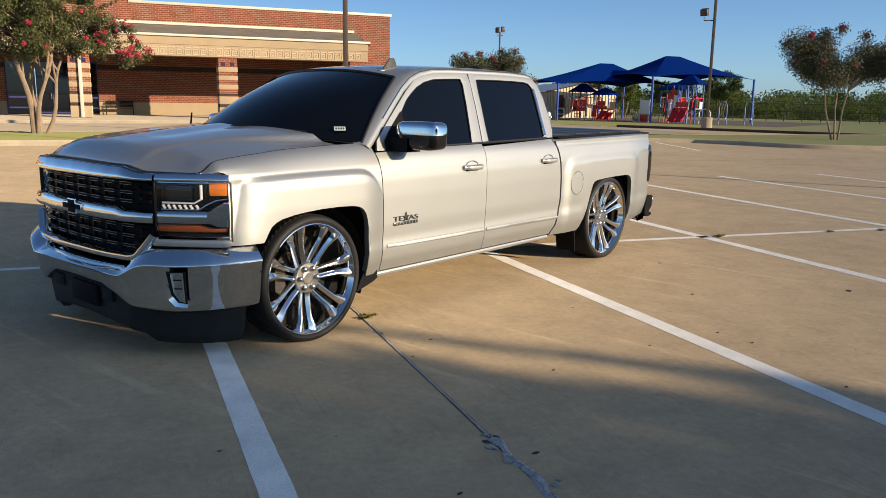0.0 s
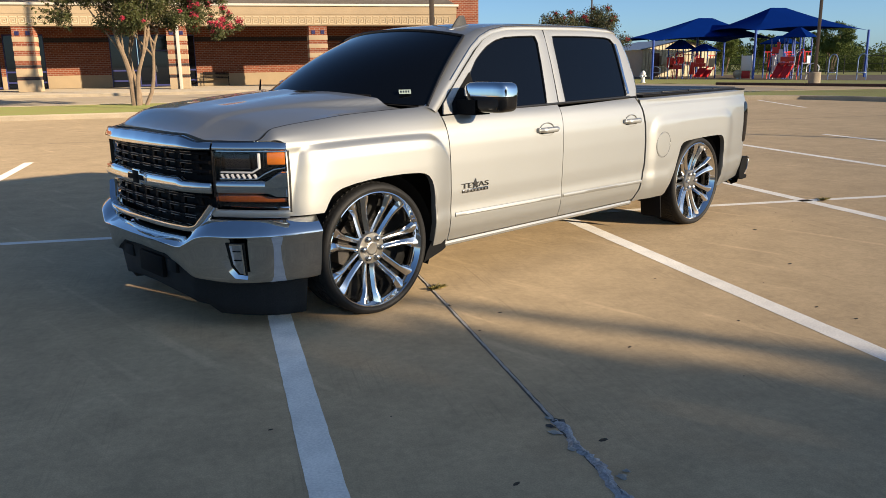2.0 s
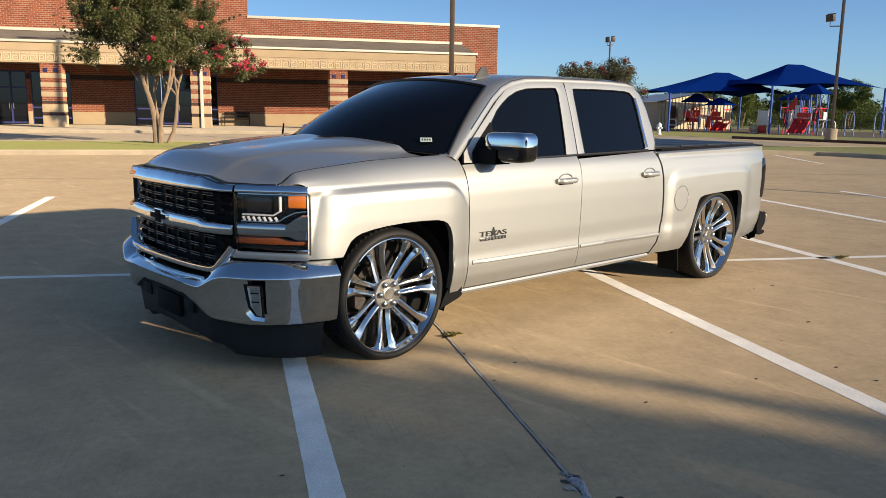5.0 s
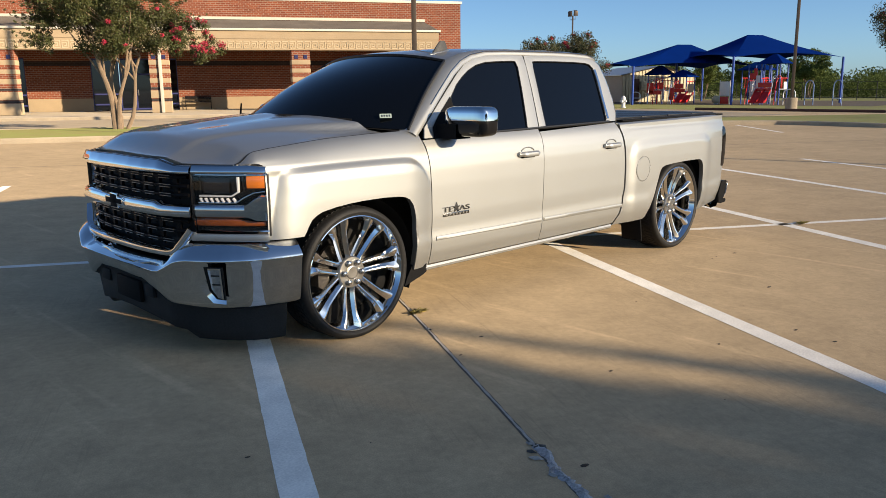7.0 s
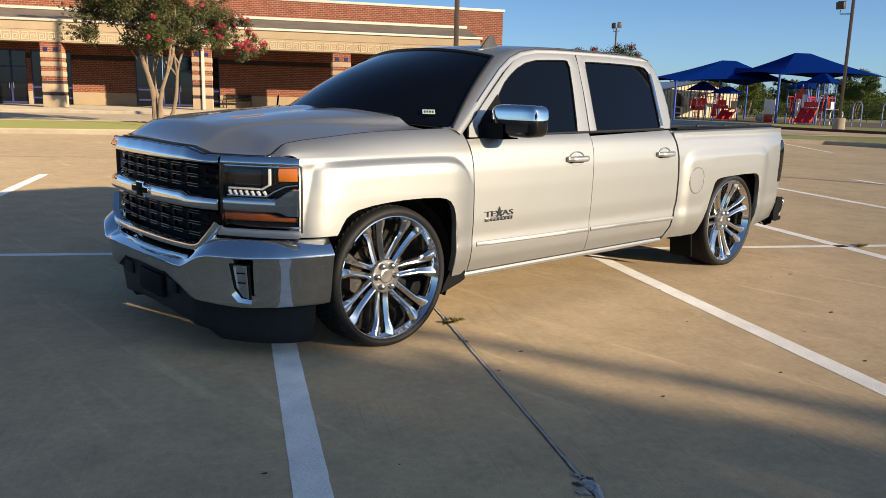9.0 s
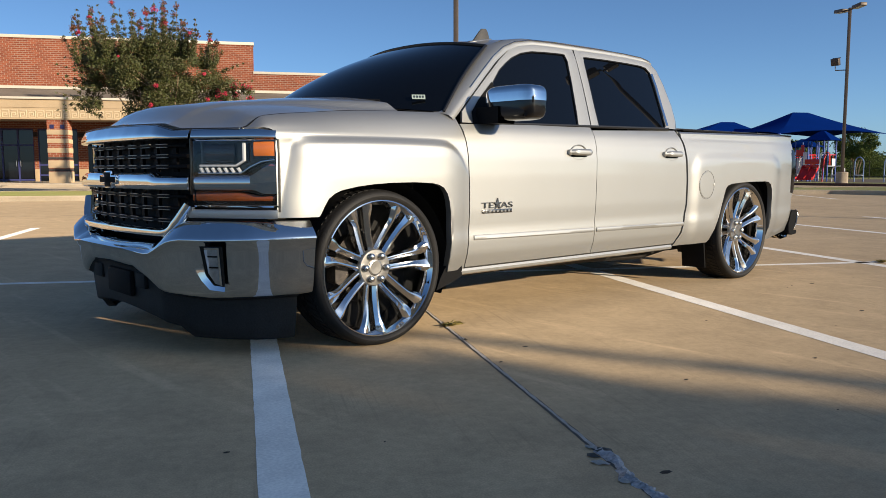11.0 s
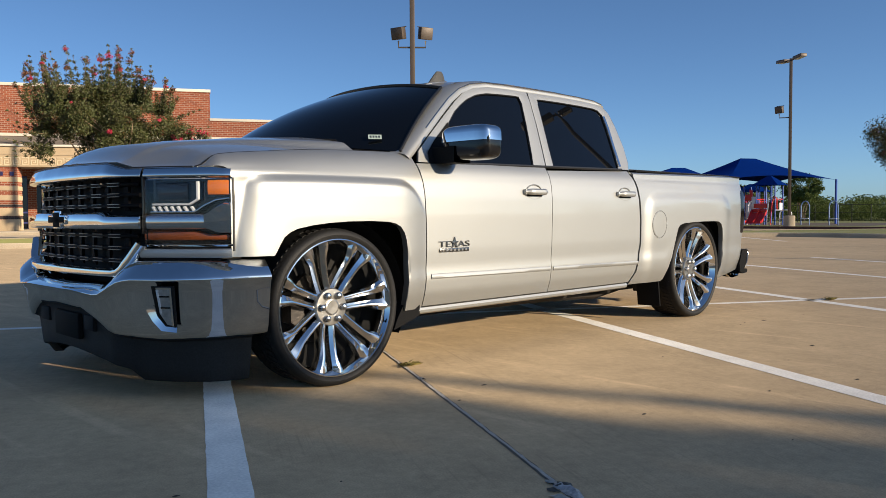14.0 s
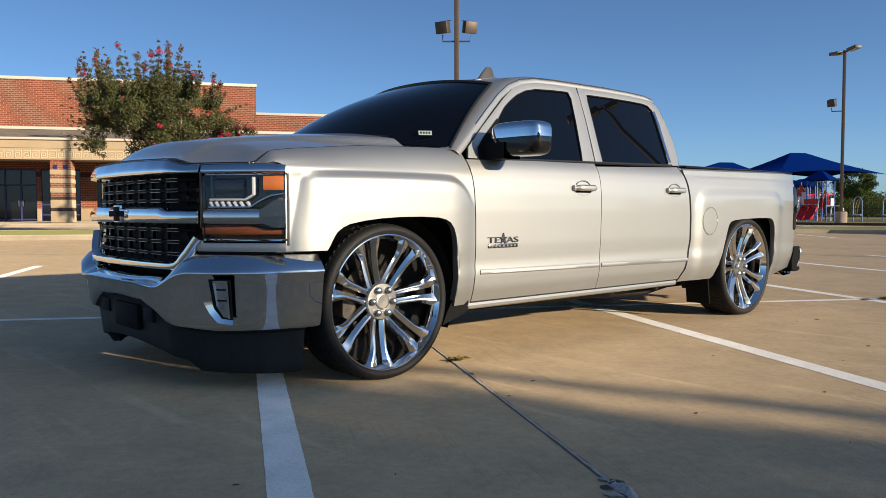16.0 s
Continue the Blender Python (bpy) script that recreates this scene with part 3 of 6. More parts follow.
def island_tree(base, seed):
    """The flowering tree on the island: twisted tan stems, a wide dense crown and upright sprays along its top."""
    rng = random.Random(seed)
    t = thing("crape_myrtle", "crape myrtle with pale twisted stems and crimson blossom on the island", "tree", pose(*base))
    right, away = Vector((0.94, -0.34, 0)), Vector((0.34, 0.94, 0))
    at = lambda r, d, z: right * r + away * d + Vector((0, 0, z))
    body, sprays, pink, russet = [], [], [], []
    for k in range(90):
        u, v, w = rng.gauss(0, 1), rng.gauss(0, 1), rng.gauss(0, 1)
        q = math.sqrt(u * u + v * v + w * w)
        f = rng.random() ** 0.33
        r, d, z = 2.35 * f * u / q, 1.9 * f * v / q, 3.88 + 1.34 * f * w / q
        z -= 0.16 * max(0, r)
        body.append((at(r, d, z), rng.uniform(0.28, 0.58)))

    def spray(foot, tip, n, width):
        for i in range(n):
            u = i / (n - 1)
            sprays.append((foot.lerp(tip, u) + Vector((rng.uniform(-0.03, 0.03), rng.uniform(-0.03, 0.03), 0)), width * (1.15 - 0.8 * u)))
        add_tube(twigs, [foot, foot.lerp(tip, 0.5) + Vector((rng.uniform(-0.05, 0.05), 0, 0)), tip], [0.014, 0.009, 0.004], 4)

    twigs = bmesh.new()
    for k in range(64):
        r, d = rng.uniform(-2.6, 1.9), rng.uniform(-1.4, 1.4)
        z = 4.95 - 0.14 * r * r * 0.6 - 0.16 * max(0, r)
        ln = rng.uniform(0.75, 1.65) * (1.0 if r < 0.8 else 0.72)
        tip = at(r + 0.28 * r * rng.random() + rng.uniform(-0.15, 0.12), d * 1.15, z + ln)
        spray(at(r, d, z - 0.1), tip, 8, 0.17)
        if rng.random() < 0.6:
            russet.append((tip - Vector((0, 0, 0.12)), 0.13))
        if rng.random() < 0.25:
            pink.append((tip - Vector((0, 0, rng.uniform(0.08, 0.35))), rng.uniform(0.08, 0.14)))
    for k in range(26):
        sg = rng.choice((-1, 1))
        z = rng.uniform(2.3, 4.4)
        r0 = sg * 2.0
        spray(at(r0, rng.uniform(-1, 1), z), at(sg * rng.uniform(2.6, 3.25), rng.uniform(-1.2, 1.2), z + rng.uniform(-0.15, 0.45)), 6, 0.15)
    for k in range(26):
        c = at(rng.uniform(1.9, 3.4), rng.uniform(-1.7, 0.2), rng.uniform(2.45, 3.9))
        pink.append((c, rng.uniform(0.09, 0.20)))
        sprays.append((c + Vector((0, 0, -0.15)), 0.24))
    for k in range(6):
        pink.append((at(rng.uniform(-1.6, 1.9), -1.7, rng.uniform(2.6, 4.4)), rng.uniform(0.06, 0.11)))
    for k in range(4):
        a = rng.uniform(-0.5, 0.5) + k * 1.6
        foot = right * (-0.16, 0.22, 0.0, -0.05)[k] + away * (0, 0, 0.15, -0.1)[k]
        mids = [foot]
        lean = at((-0.55, 0.85, -0.15, 0.25)[k], rng.uniform(-0.5, 0.5), 2.5)
        for i in range(1, 7):
            u = i / 6
            mids.append(foot.lerp(lean, u) + Vector((0.10 * math.sin(5 * u + k), 0.10 * math.cos(4 * u + 2 * k) - 0.1, 0)) * (0.4 + u))
        part("trunk", tube(mids, [(0.12, 0.075, 0.10, 0.09)[k] * (1 - 0.09 * i) for i in range(7)], 9), M["bark"], t)
        for j in range(6):
            c, rad = body[rng.randrange(len(body))]
            limb = tube([mids[-1 - rng.randrange(3)], mids[-1].lerp(c, 0.5) + Vector((0, 0, 0.15)), c], [0.035, 0.022, 0.009], 6)
            part("branch", limb, M["bark"], t)
    part("twig_growth", twigs, M["bark"], t)
    tagged(t.children[-1], kind="stuff")
    leaf_cloud("crown", body, 64000, 0.040, "leaf", t, seed, shell=0.25)
    leaf_cloud("foliage", sprays, 46000, 0.036, "leaf", t, seed + 3, "upright leafy sprays", shell=0.1)
    leaf_cloud("spent_bloom", russet, 3600, 0.032, "russet", t, seed + 5, "russet spent flower heads", shell=0.0, kind="stuff")
    leaf_cloud("blossom", pink, 5200, 0.034, "flower", t, seed + 1, "crimson flower clusters", shell=0.0)
    return t


t1 = lot(-3.20, 24.55, 0.13)
island_tree(t1, 17)
myrtle("crape_myrtle", "sparse crape myrtle with pink blossom on the island", (30.9, 3.8, 0.13), 4.45, 2.45, 23, 56000, 0.040, 0.13, 3, "russet_leaf", clear=0.47, girth=0.010)
myrtle("crape_myrtle", "bushy crape myrtle with reddish blossom behind the truck", (40, 28, 0), 4.9, 2.8, 31, 46000, 0.055, 0.22, 4, "russet_leaf")


# trees across the lot that shade its near part
CROWN_Q = (-13.43, -9.43, -6.43, -4.43, -1.43, 1.47, 3.47, 4.07, 4.32, 4.59, 4.79, 4.99, 5.22, 5.33, 5.38, 5.62, 6.02, 6.13, 6.19, 6.23)
CROWN_Z = (6.4, 6.8, 6.6, 7.0, 6.9, 7.25, 7.25, 7.25, 7.1, 6.7, 6.38, 6.12, 5.86, 5.72, 5.40, 5.28, 5.18, 5.0, 4.8, 4.0)


def edge_tree(x, half, seed, label):
    rng = random.Random(seed)
    t = thing("tree", label, "tree", pose(x, -23.0, 0))
    crown = lambda q: float(np.interp(q, CROWN_Q, CROWN_Z))
    blobs = []
    for k in range(int((640 if x > 2 else 260) * half)):
        r = rng.uniform(0.16, 0.38)
        q = x + rng.uniform(-half, half)
        if q > 4.15:
            r *= 0.6
        top = crown(q + r * 0.4) - r * 0.6
        if q + r * 0.7 < 6.25 and top > 1.8:
            u = rng.random() ** 0.5
            blobs.append((Vector((q - x, rng.uniform(-0.45, 0.45), 1.7 + (top - 1.7) * u)), r))
    if x > 2:
        for k in range(50):
            u = 12 * (k / 50) ** 0.9
            blobs.append((Vector((5.97 - 0.046 * u + rng.uniform(-0.02, 0.02) - x, 0.1, 5.2 + 0.085 * u)), 0.095 - 0.003 * u))
        for k in range(260):
            q, r = rng.uniform(3.0, 6.15), rng.uniform(0.07, 0.12)
            blobs.append((Vector((q - x, rng.uniform(-0.2, 0.2), min(crown(q - r * 0.6), crown(q + r * 0.6)) - r - 0.35 * rng.random() ** 1.5)), r))
    part("trunk", tube([(0, 0, 0), (0.08, 0.05, 1.2), (-0.05, 0, 2.6), (0.05, 0, 4.2)], [0.17, 0.13, 0.10, 0.04], 9), M["bark"], t)
    for j in range(9):
        c, r = blobs[rng.randrange(len(blobs))]
        part("branch", tube([(0, 0, rng.uniform(1.3, 3.0)), c * 0.5 + Vector((0, 0, 1.3)), c], [0.06, 0.035, 0.012], 6), M["bark"], t)
    leaf_cloud("crown", blobs, int((14500 if x > 2 else 7500) * half), 0.10, "leaf", t, seed, shell=0.1)


for k, (x, half) in enumerate(((3.97, 2.35), (0.0, 2.2), (-3.9, 2.3), (-8.3, 2.4))):
    edge_tree(x, half, 60 + k, "leafy green tree at the lot's far edge")


def wood(name, label, centres, seed, count, size):
    t = thing(name, label, "trees", kind="stuff")
    leaf_cloud("crown", centres, count, size, "leaf2", t, seed, shell=0.45, kind="stuff")
    return t


rng = random.Random(5)
far = [((x, y, 0.4 + (0.9 + 0.5 * math.sin(y * 0.9) * math.sin(y * 0.37 + 1)) * rng.random()), 0.6 + 1.1 * rng.random() ** 2) for x, y in ((78 + 16 * rng.random(), -42 + 0.21 * k) for k in range(400))]
wood("hedgerow", "dense dark green trees beyond the playground fence", far, 7, 230000, 0.07)
far = [((150 + 30 * rng.random(), -110 + 1.5 * k, 1.2 + 1.2 * rng.random()), 2.6 + 1.2 * rng.random()) for k in range(150)]
wood("far_wood", "distant green tree line on the horizon", far, 8, 90000, 0.26)
for k, (x, y, h, s) in enumerate(((68, 32.3, 4.3, 2.4), (76.5, 25.9, 5.0, 1.9), (70.4, 38.5, 4.3, 2.8), (72, 29.5, 3.9, 2.2))):
    myrtle("shade_tree", "leafy green tree behind the playground", (x, y, 0), h, s, 80 + k, 14000, 0.085, 0, 3, "leaf2", 0.3)


# ---------- lamp posts ----------
def flood(t, at, yaw, tilt):
    m = Matrix.Translation(at) @ pose(0, 0, 0, tilt, 0, yaw)
    h = part("floodlight", box((0, 0, 0), (0.40, 0.24, 0.36), 0.02), M["pole"], t, "bronze box floodlight", m=None)
    h.matrix_local = m
    part("lens", box((0, -0.122, 0), (0.34, 0.01, 0.30)), M["glass_dark"], h)
    part("hood", prism([(-0.12, 0.18), (-0.20, 0.20), (-0.20, 0.19), (-0.12, 0.165)], "x", -0.2, 0.2), M["pole"], h)
    return h


def lamp_post(at, top, arms, floods, head_yaw, label, lean=0.0):
    t = thing("lamp_post", label, "lamp post", pose(*at, 0, lean, 0))
    part("base", tube([(0, 0, 0), (0, 0, 0.68), (0, 0, 0.70)], [0.30, 0.29, 0.26], 20), M["kerb"], t, "round concrete footing")
    part("base_plate", box((0, 0, 0.72), (0.32, 0.32, 0.03)), M["pole"], t)
    part("pole", box((0, 0, (top + 0.7) / 2), (0.15, 0.15, top - 0.7), 0.01), M["pole"], t)
    if arms:
        for sg in (-1, 1):
            r = pose(0, 0, 0, 0, 0, head_yaw)
            part("arm", tube([r @ Vector((0, 0, top - 0.1)), r @ Vector((sg * 0.45, 0, top - 0.06))], 0.04), M["pole"], t)
            hd = part("lamp_head", box((0, 0, 0), (0.72, 0.36, 0.17), 0.03), M["pole"], t, "shoebox lamp head")
            hd.matrix_local = r @ pose(sg * 0.72, 0, top - 0.03, 0, sg * -4, 0)
            part("lens", box((0, 0, -0.087), (0.6, 0.28, 0.01)), M["white"], hd)
    for dx, dz, yaw in floods:
        part("bracket", tube([(0, 0, dz), (dx, 0, dz), (dx, 0, dz + 0.2)], 0.028), M["pole"], t)
        flood(t, Vector((dx, 0, dz + 0.42)), yaw, -12)
    return t


pa = lamp_post((17.67, 17.72, 0), 10.0, True, [(-0.42, 5.80, 150), (0.40, 5.80, 205)], 20, "bronze lamp post with two floodlights and twin heads")
pa.rotation_euler, pa.scale = (0, 0, radians(-42)), (1.225, 1.225, 1.225)
pb = lamp_post((40.3, 12.8, 0), 9.0, True, [(-0.55, 5.9, 150)], -62, "bronze lamp post on a round concrete footing", )
pb.rotation_euler = (0, radians(0.0), radians(-62))
pc = lamp_post((47.5, 32.5, 0), 6.6, False, [(-0.28, 6.3, 160), (0.3, 6.35, 200)], 0, "distant lamp post with two floodlights")
pc.scale = (0.72, 0.72, 1.0)
pc.rotation_euler = (0, 0, radians(-50))

pd = lamp_post((14.32, -5.6, 0), 9.3, True, [], 20, "bronze lamp post with twin heads beside the parking row")
pd.rotation_euler, pd.scale = (0, 0, radians(30)), (0.62, 0.62, 1.06)


# ---------- pickup truck: nose towards -x, driver's side towards -y ----------
def paint_mat():
    return mat("champagne_silver_paint", (0.424, 0.430, 0.416), 0.50, metal=0.86, vary=0.035, scale=2.0, fine=900, bump=0, coat=1.0)


def gloss_mat(name, col, rough):
    return mat(name, col, rough, vary=0)


def lens_mat(name, tint):
    """Clear cover: see-through, with a gloss that grows towards grazing angles."""
    m = bpy.data.materials.new(name)
    m.use_nodes = True
    n, l = m.node_tree.nodes, m.node_tree.links
    n.remove(n["Principled BSDF"])
    tr, gl, mx, fr = n.new("ShaderNodeBsdfTransparent"), n.new("ShaderNodeBsdfGlossy"), n.new("ShaderNodeMixShader"), n.new("ShaderNodeFresnel")
    tr.inputs[0].default_value = (*tint, 1)
    gl.inputs["Roughness"].default_value = 0.02
    fr.inputs[0].default_value = 1.5
    l.new(fr.outputs[0], mx.inputs[0])
    l.new(tr.outputs[0], mx.inputs[1])
    l.new(gl.outputs[0], mx.inputs[2])
    l.new(mx.outputs[0], n["Material Output"].inputs[0])
    return m


M |= dict(
    paint=paint_mat(),
    chrome=mat("chrome", (0.80, 0.805, 0.81), 0.025, metal=1.0, vary=0.03, scale=3, fine=30, bump=0),
    satin=mat("satin_silver", (0.40, 0.38, 0.345), 0.34, metal=1.0, vary=0.08, bump=0),
    plastic=mat("black_moulded_plastic", (0.011, 0.011, 0.0115), 0.7, vary=0.2, scale=4, fine=200, bump=0.03, spec=0.10),
    dam=mat("scuffed_black_plastic", (0.024, 0.0245, 0.0255), 0.6, vary=0.35, scale=3, fine=120, bump=0.03, spec=0.3),
    gloss_black=gloss_mat("gloss_black", (0.006, 0.006, 0.007), 0.12),
    # near-black put in for shade, on openings, backings and hidden parts
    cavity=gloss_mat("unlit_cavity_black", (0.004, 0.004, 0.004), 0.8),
    tint=mat("limo_tinted_glass", (0.002, 0.0025, 0.0035), 0.015, vary=0, spec=0.35),
    rubber=mat("tyre_rubber", (0.016, 0.0155, 0.015), 0.62, vary=0.25, scale=6, fine=80, bump=0.05, spec=0.3),
    seal=gloss_mat("black_rubber_seal", (0.008, 0.008, 0.008), 0.4),
    amber=mat("amber_reflector", (0.62, 0.165, 0.018), 0.18, vary=0.15, scale=20, fine=120, bump=0.03, coat=0.6),
    clear=lens_mat("clear_lens", (0.93, 0.94, 0.95)),
    smoke=mat("smoked_lens", (0.006, 0.0045, 0.0045), 0.08, vary=0),
    foglens=mat("silvered_lamp_lens", (0.50, 0.50, 0.51), 0.30, metal=0.8, vary=0.25, scale=30, fine=90, coat=1.0),
    rotor=mat("brake_steel", (0.05, 0.045, 0.04), 0.5, metal=0.8, vary=0.3),
    led=mat("white_lamp_lens", (0.62, 0.62, 0.63), 0.15, vary=0.05, coat=0.5),
    cover=mat("black_vinyl_cover", (0.016, 0.016, 0.017), 0.42, vary=0.2, scale=3, fine=150),
    sticker=mat("pale_sticker", (0.36, 0.44, 0.40), 0.5, vary=0.05),
    fin=mat("grey_aerial_paint", (0.06, 0.06, 0.06), 0.5, vary=0.03, spec=0.2),
    grille=mat("black_grille_plastic", (0.004, 0.004, 0.005), 0.55, vary=0.1, spec=0.1),
    lug=mat("lug_chrome", (0.62, 0.61, 0.59), 0.16, metal=1.0, vary=0.05),
    nut=mat("dark_chrome", (0.20, 0.195, 0.19), 0.25, metal=1.0, vary=0.05),
    wheel=mat("polished_wheel_chrome", (0.76, 0.75, 0.735), 0.10, metal=1.0, vary=0.04, scale=5, fine=40, bump=0),
    amber_deep=mat("deep_amber_lens", (0.24, 0.06, 0.012), 0.2, vary=0.3, scale=14, fine=60, coat=0.4),
    ink=gloss_mat("dark_ink", (0.02, 0.03, 0.04), 0.5),
)


def ss(x, a, b):
    t = np.clip((x - a) / (b - a), 0, 1)
    return t * t * (3 - 2 * t)


def zflare(x):
    """Height of the crease over the front wheel's flare."""
    return float(np.interp(x, (-0.56, -0.53, -0.50, -0.47, -0.43, -0.36, -0.16, 0.0, 0.2, 0.38, 0.44, 0.48, 0.52, 0.555, 0.59, 0.62), (0.93, 0.985, 1.015, 1.030, 1.038, 1.042, 1.046, 1.047, 1.046, 1.043, 1.037, 1.024, 0.995, 0.955, 0.90, 0.84)))


def zflare_r(x):
    return float(np.interp(x, (2.86, 2.92, 2.97, 3.05, 3.2, 3.78, 4.05, 4.15, 4.25, 4.33), (0.92, 0.972, 0.997, 1.014, 1.022, 1.032, 1.028, 1.018, 0.985, 0.92)))


def levels(lo, crease, hi, soft, n, k):
    """Heights for a column of a body side, gathered at its crease."""
    crease = min(max(crease, lo + 0.08), hi - 0.03)
    return [*np.linspace(lo, crease - soft - 0.004, n), *[crease - soft * q for q in (0.8, 0.6, 0.4, 0.2, 0.0)], *np.linspace(crease + 0.006, hi, k)]


def W(x, z):
    """Half-width of the lower body at a station and height, with the two square wheel-arch flares."""
    w = np.interp(z, (0.10, 0.29, 0.335, 0.42, 0.50, 0.56, 0.66, 0.85, 0.96, 1.04, 1.10, 1.14, 1.166), (0.86, 0.93, 0.955, 0.982, 0.994, 0.990, 0.998, 1.003, 1.002, 0.994, 0.978, 0.958, 0.936))
    w = w - 0.024 * np.clip((-0.26 - x) / 0.32, 0, 1.2) ** 2 - 0.04 * np.clip((x - 4.1) / 0.5, 0, 1.3) ** 2
    nip = 0.012 * ss(-x, 0.40, 0.50)
    w = w - nip * (1 - ss(z, 1.0, 1.06))
    lead = -0.562 + 0.20 * max(0, z - 0.67)
    swell = (1 - (1 - np.clip((x - lead) / 0.20, 0, 1)) ** 3) * (1 - np.clip((x - 0.40) / 0.20, 0, 1) ** 2)
    f = (0.025 + nip) * swell * (1 - ss(z, zflare(x) - 0.035, zflare(x) + 0.015))
    zr = zflare_r(x)
    r = 0.017 * ss(x, 2.86, 2.99) * (1 - ss(x, 4.17, 4.34)) * (1 - ss(z, zr - 0.085, zr + 0.02))
    return float(w + f + r)


HUB_Z, XR = 0.395, 3.675
ARCH_F = ((-0.375, 0.672), (-0.362, 0.69), (-0.345, 0.722), (-0.322, 0.757), (-0.29, 0.779), (-0.25, 0.795), (-0.16, 0.811), (-0.06, 0.821), (0.06, 0.827), (0.20, 0.828), (0.32, 0.822), (0.37, 0.812), (0.405, 0.795), (0.432, 0.762), (0.448, 0.72), (0.458, 0.66), (0.464, 0.58), (0.468, 0.48), (0.472, 0.335))
ARCH_R = ((3.175, 0.325), (3.20, 0.345), (3.24, 0.43), (3.28, 0.52), (3.315, 0.61), (3.342, 0.69), (3.36, 0.735), (3.39, 0.762), (3.45, 0.775), (3.60, 0.783), (3.80, 0.788), (4.00, 0.788), (4.06, 0.782), (4.10, 0.762), (4.125, 0.72), (4.138, 0.64), (4.142, 0.52), (4.144, 0.40), (4.146, 0.29))


def zbot(x, arch, before, after):
    xs, zs = [a for a, _ in arch], [z for _, z in arch]
    return before(x) if x < xs[0] else after(x) if x > xs[-1] else float(np.interp(x, xs, zs))


def gy(z, off=0.0):
    """Half-width of the greenhouse at a height."""
    return 0.936 - (z - 1.166) * 0.44 + off


truck = thing("pickup_truck", "lowered champagne-silver crew-cab pickup truck with chrome wheels and trim", "pickup truck")
FZ = lambda x: float(np.interp(x, (-0.72, -0.69, -0.66, -0.625, -0.58, -0.49, -0.11, 0.2, 0.5, 0.62), (1.081, 1.099, 1.116, 1.132, 1.141, 1.153, 1.186, 1.197, 1.203, 1.205)))

LIP = lambda x: 1.080 + max(FZ(x) - 1.080, 0) * float(ss(x, -0.696, -0.589))

XF_Y = (0, 0.2, 0.35, 0.5, 0.6, 0.66, 0.74, 0.82, 0.9, 0.955, 0.98, 0.992, 1.0)
XF_X = (-0.945, -0.943, -0.933, -0.910, -0.878, -0.846, -0.795, -0.738, -0.672, -0.622, -0.595, -0.572, -0.550)
WIDE = 1.06


def xf(y):
    """Plan of the truck's nose."""
    return float(np.interp(abs(y), XF_Y, XF_X))


def nose(y, z, off=0.0):
    """A point on the nose, off metres proud of it."""
    n = Vector((-1, (xf(abs(y) + 0.02) - xf(abs(y) - 0.02)) / 0.04 * (1 if y >= 0 else -1), 0)).normalized()
    return Vector((xf(y), y * (WIDE if y > 0 else 1), z)) + n * off


def nose_band(y0, y1, zlo, zhi, thick, n=40, prof=((0, -0.02), (0.0, 0.55), (0.12, 0.9), (0.35, 1.0), (0.65, 1.0), (0.88, 0.9), (1.0, 0.55), (1.0, -0.02)), base=0.0):
    """A moulded band along the nose between two height curves, with a rounded section."""
    rows = []
    for i in range(n + 1):
        y = y0 + (y1 - y0) * i / n
        a, b = zlo(y), zhi(y)
        rows.append([nose(y, a + (b - a) * v, base + thick * h) for v, h in prof])
    bm = grid_bm(rows)
    for r in (0, -1) if len(prof) > 2 else ():
        bm.verts.ensure_lookup_table()
        k = len(prof)
        vs = bm.verts[:k] if r == 0 else bm.verts[-k:]
        bm.faces.new(vs)
    return bm


def nose_path(path, width, thick, base=0.0):
    """A bright moulding that follows a path of (y, z) on the nose."""
    rows = []
    n = len(path)
    for i, (y, z) in enumerate(path):
        a, b = path[max(i - 1, 0)], path[min(i + 1, n - 1)]
        d = Vector((b[0] - a[0], b[1] - a[1])).normalized()
        q = Vector((-d.y, d.x)) * width / 2
        row = []
        for v, h in ((-1, -0.3), (-1, 0.5), (-0.6, 0.95), (0, 1.0), (0.6, 0.95), (1, 0.5), (1, -0.3)):
            row.append(nose(y + q.x * v, z + q.y * v, base + thick * h))
        rows.append(row)
    return grid_bm(rows)


def dense(path, step=0.03):
    out = []
    for (a, b), (c, d) in zip(path, path[1:]):
        k = max(1, int(math.hypot(c - a, d - b) / step))
        out += [(a + (c - a) * i / k, b + (d - b) * i / k) for i in range(k)]
    return out + [path[-1]]


DOOR_F = lambda z: float(np.interp(z, (0.30, 0.6, 0.8, 0.99, 1.10, 1.2), (0.616, 0.622, 0.617, 0.606, 0.592, 0.572)))
GAP = lambda z: float(np.interp(z, (0.30, 0.345, 0.42, 0.62, 0.8, 0.96, 1.08, 1.17), (2.70, 2.735, 2.79, 2.832, 2.828, 2.812, 2.786, 2.752)))
BELT = lambda x: 1.142 + 0.0145 * (x - 0.7)


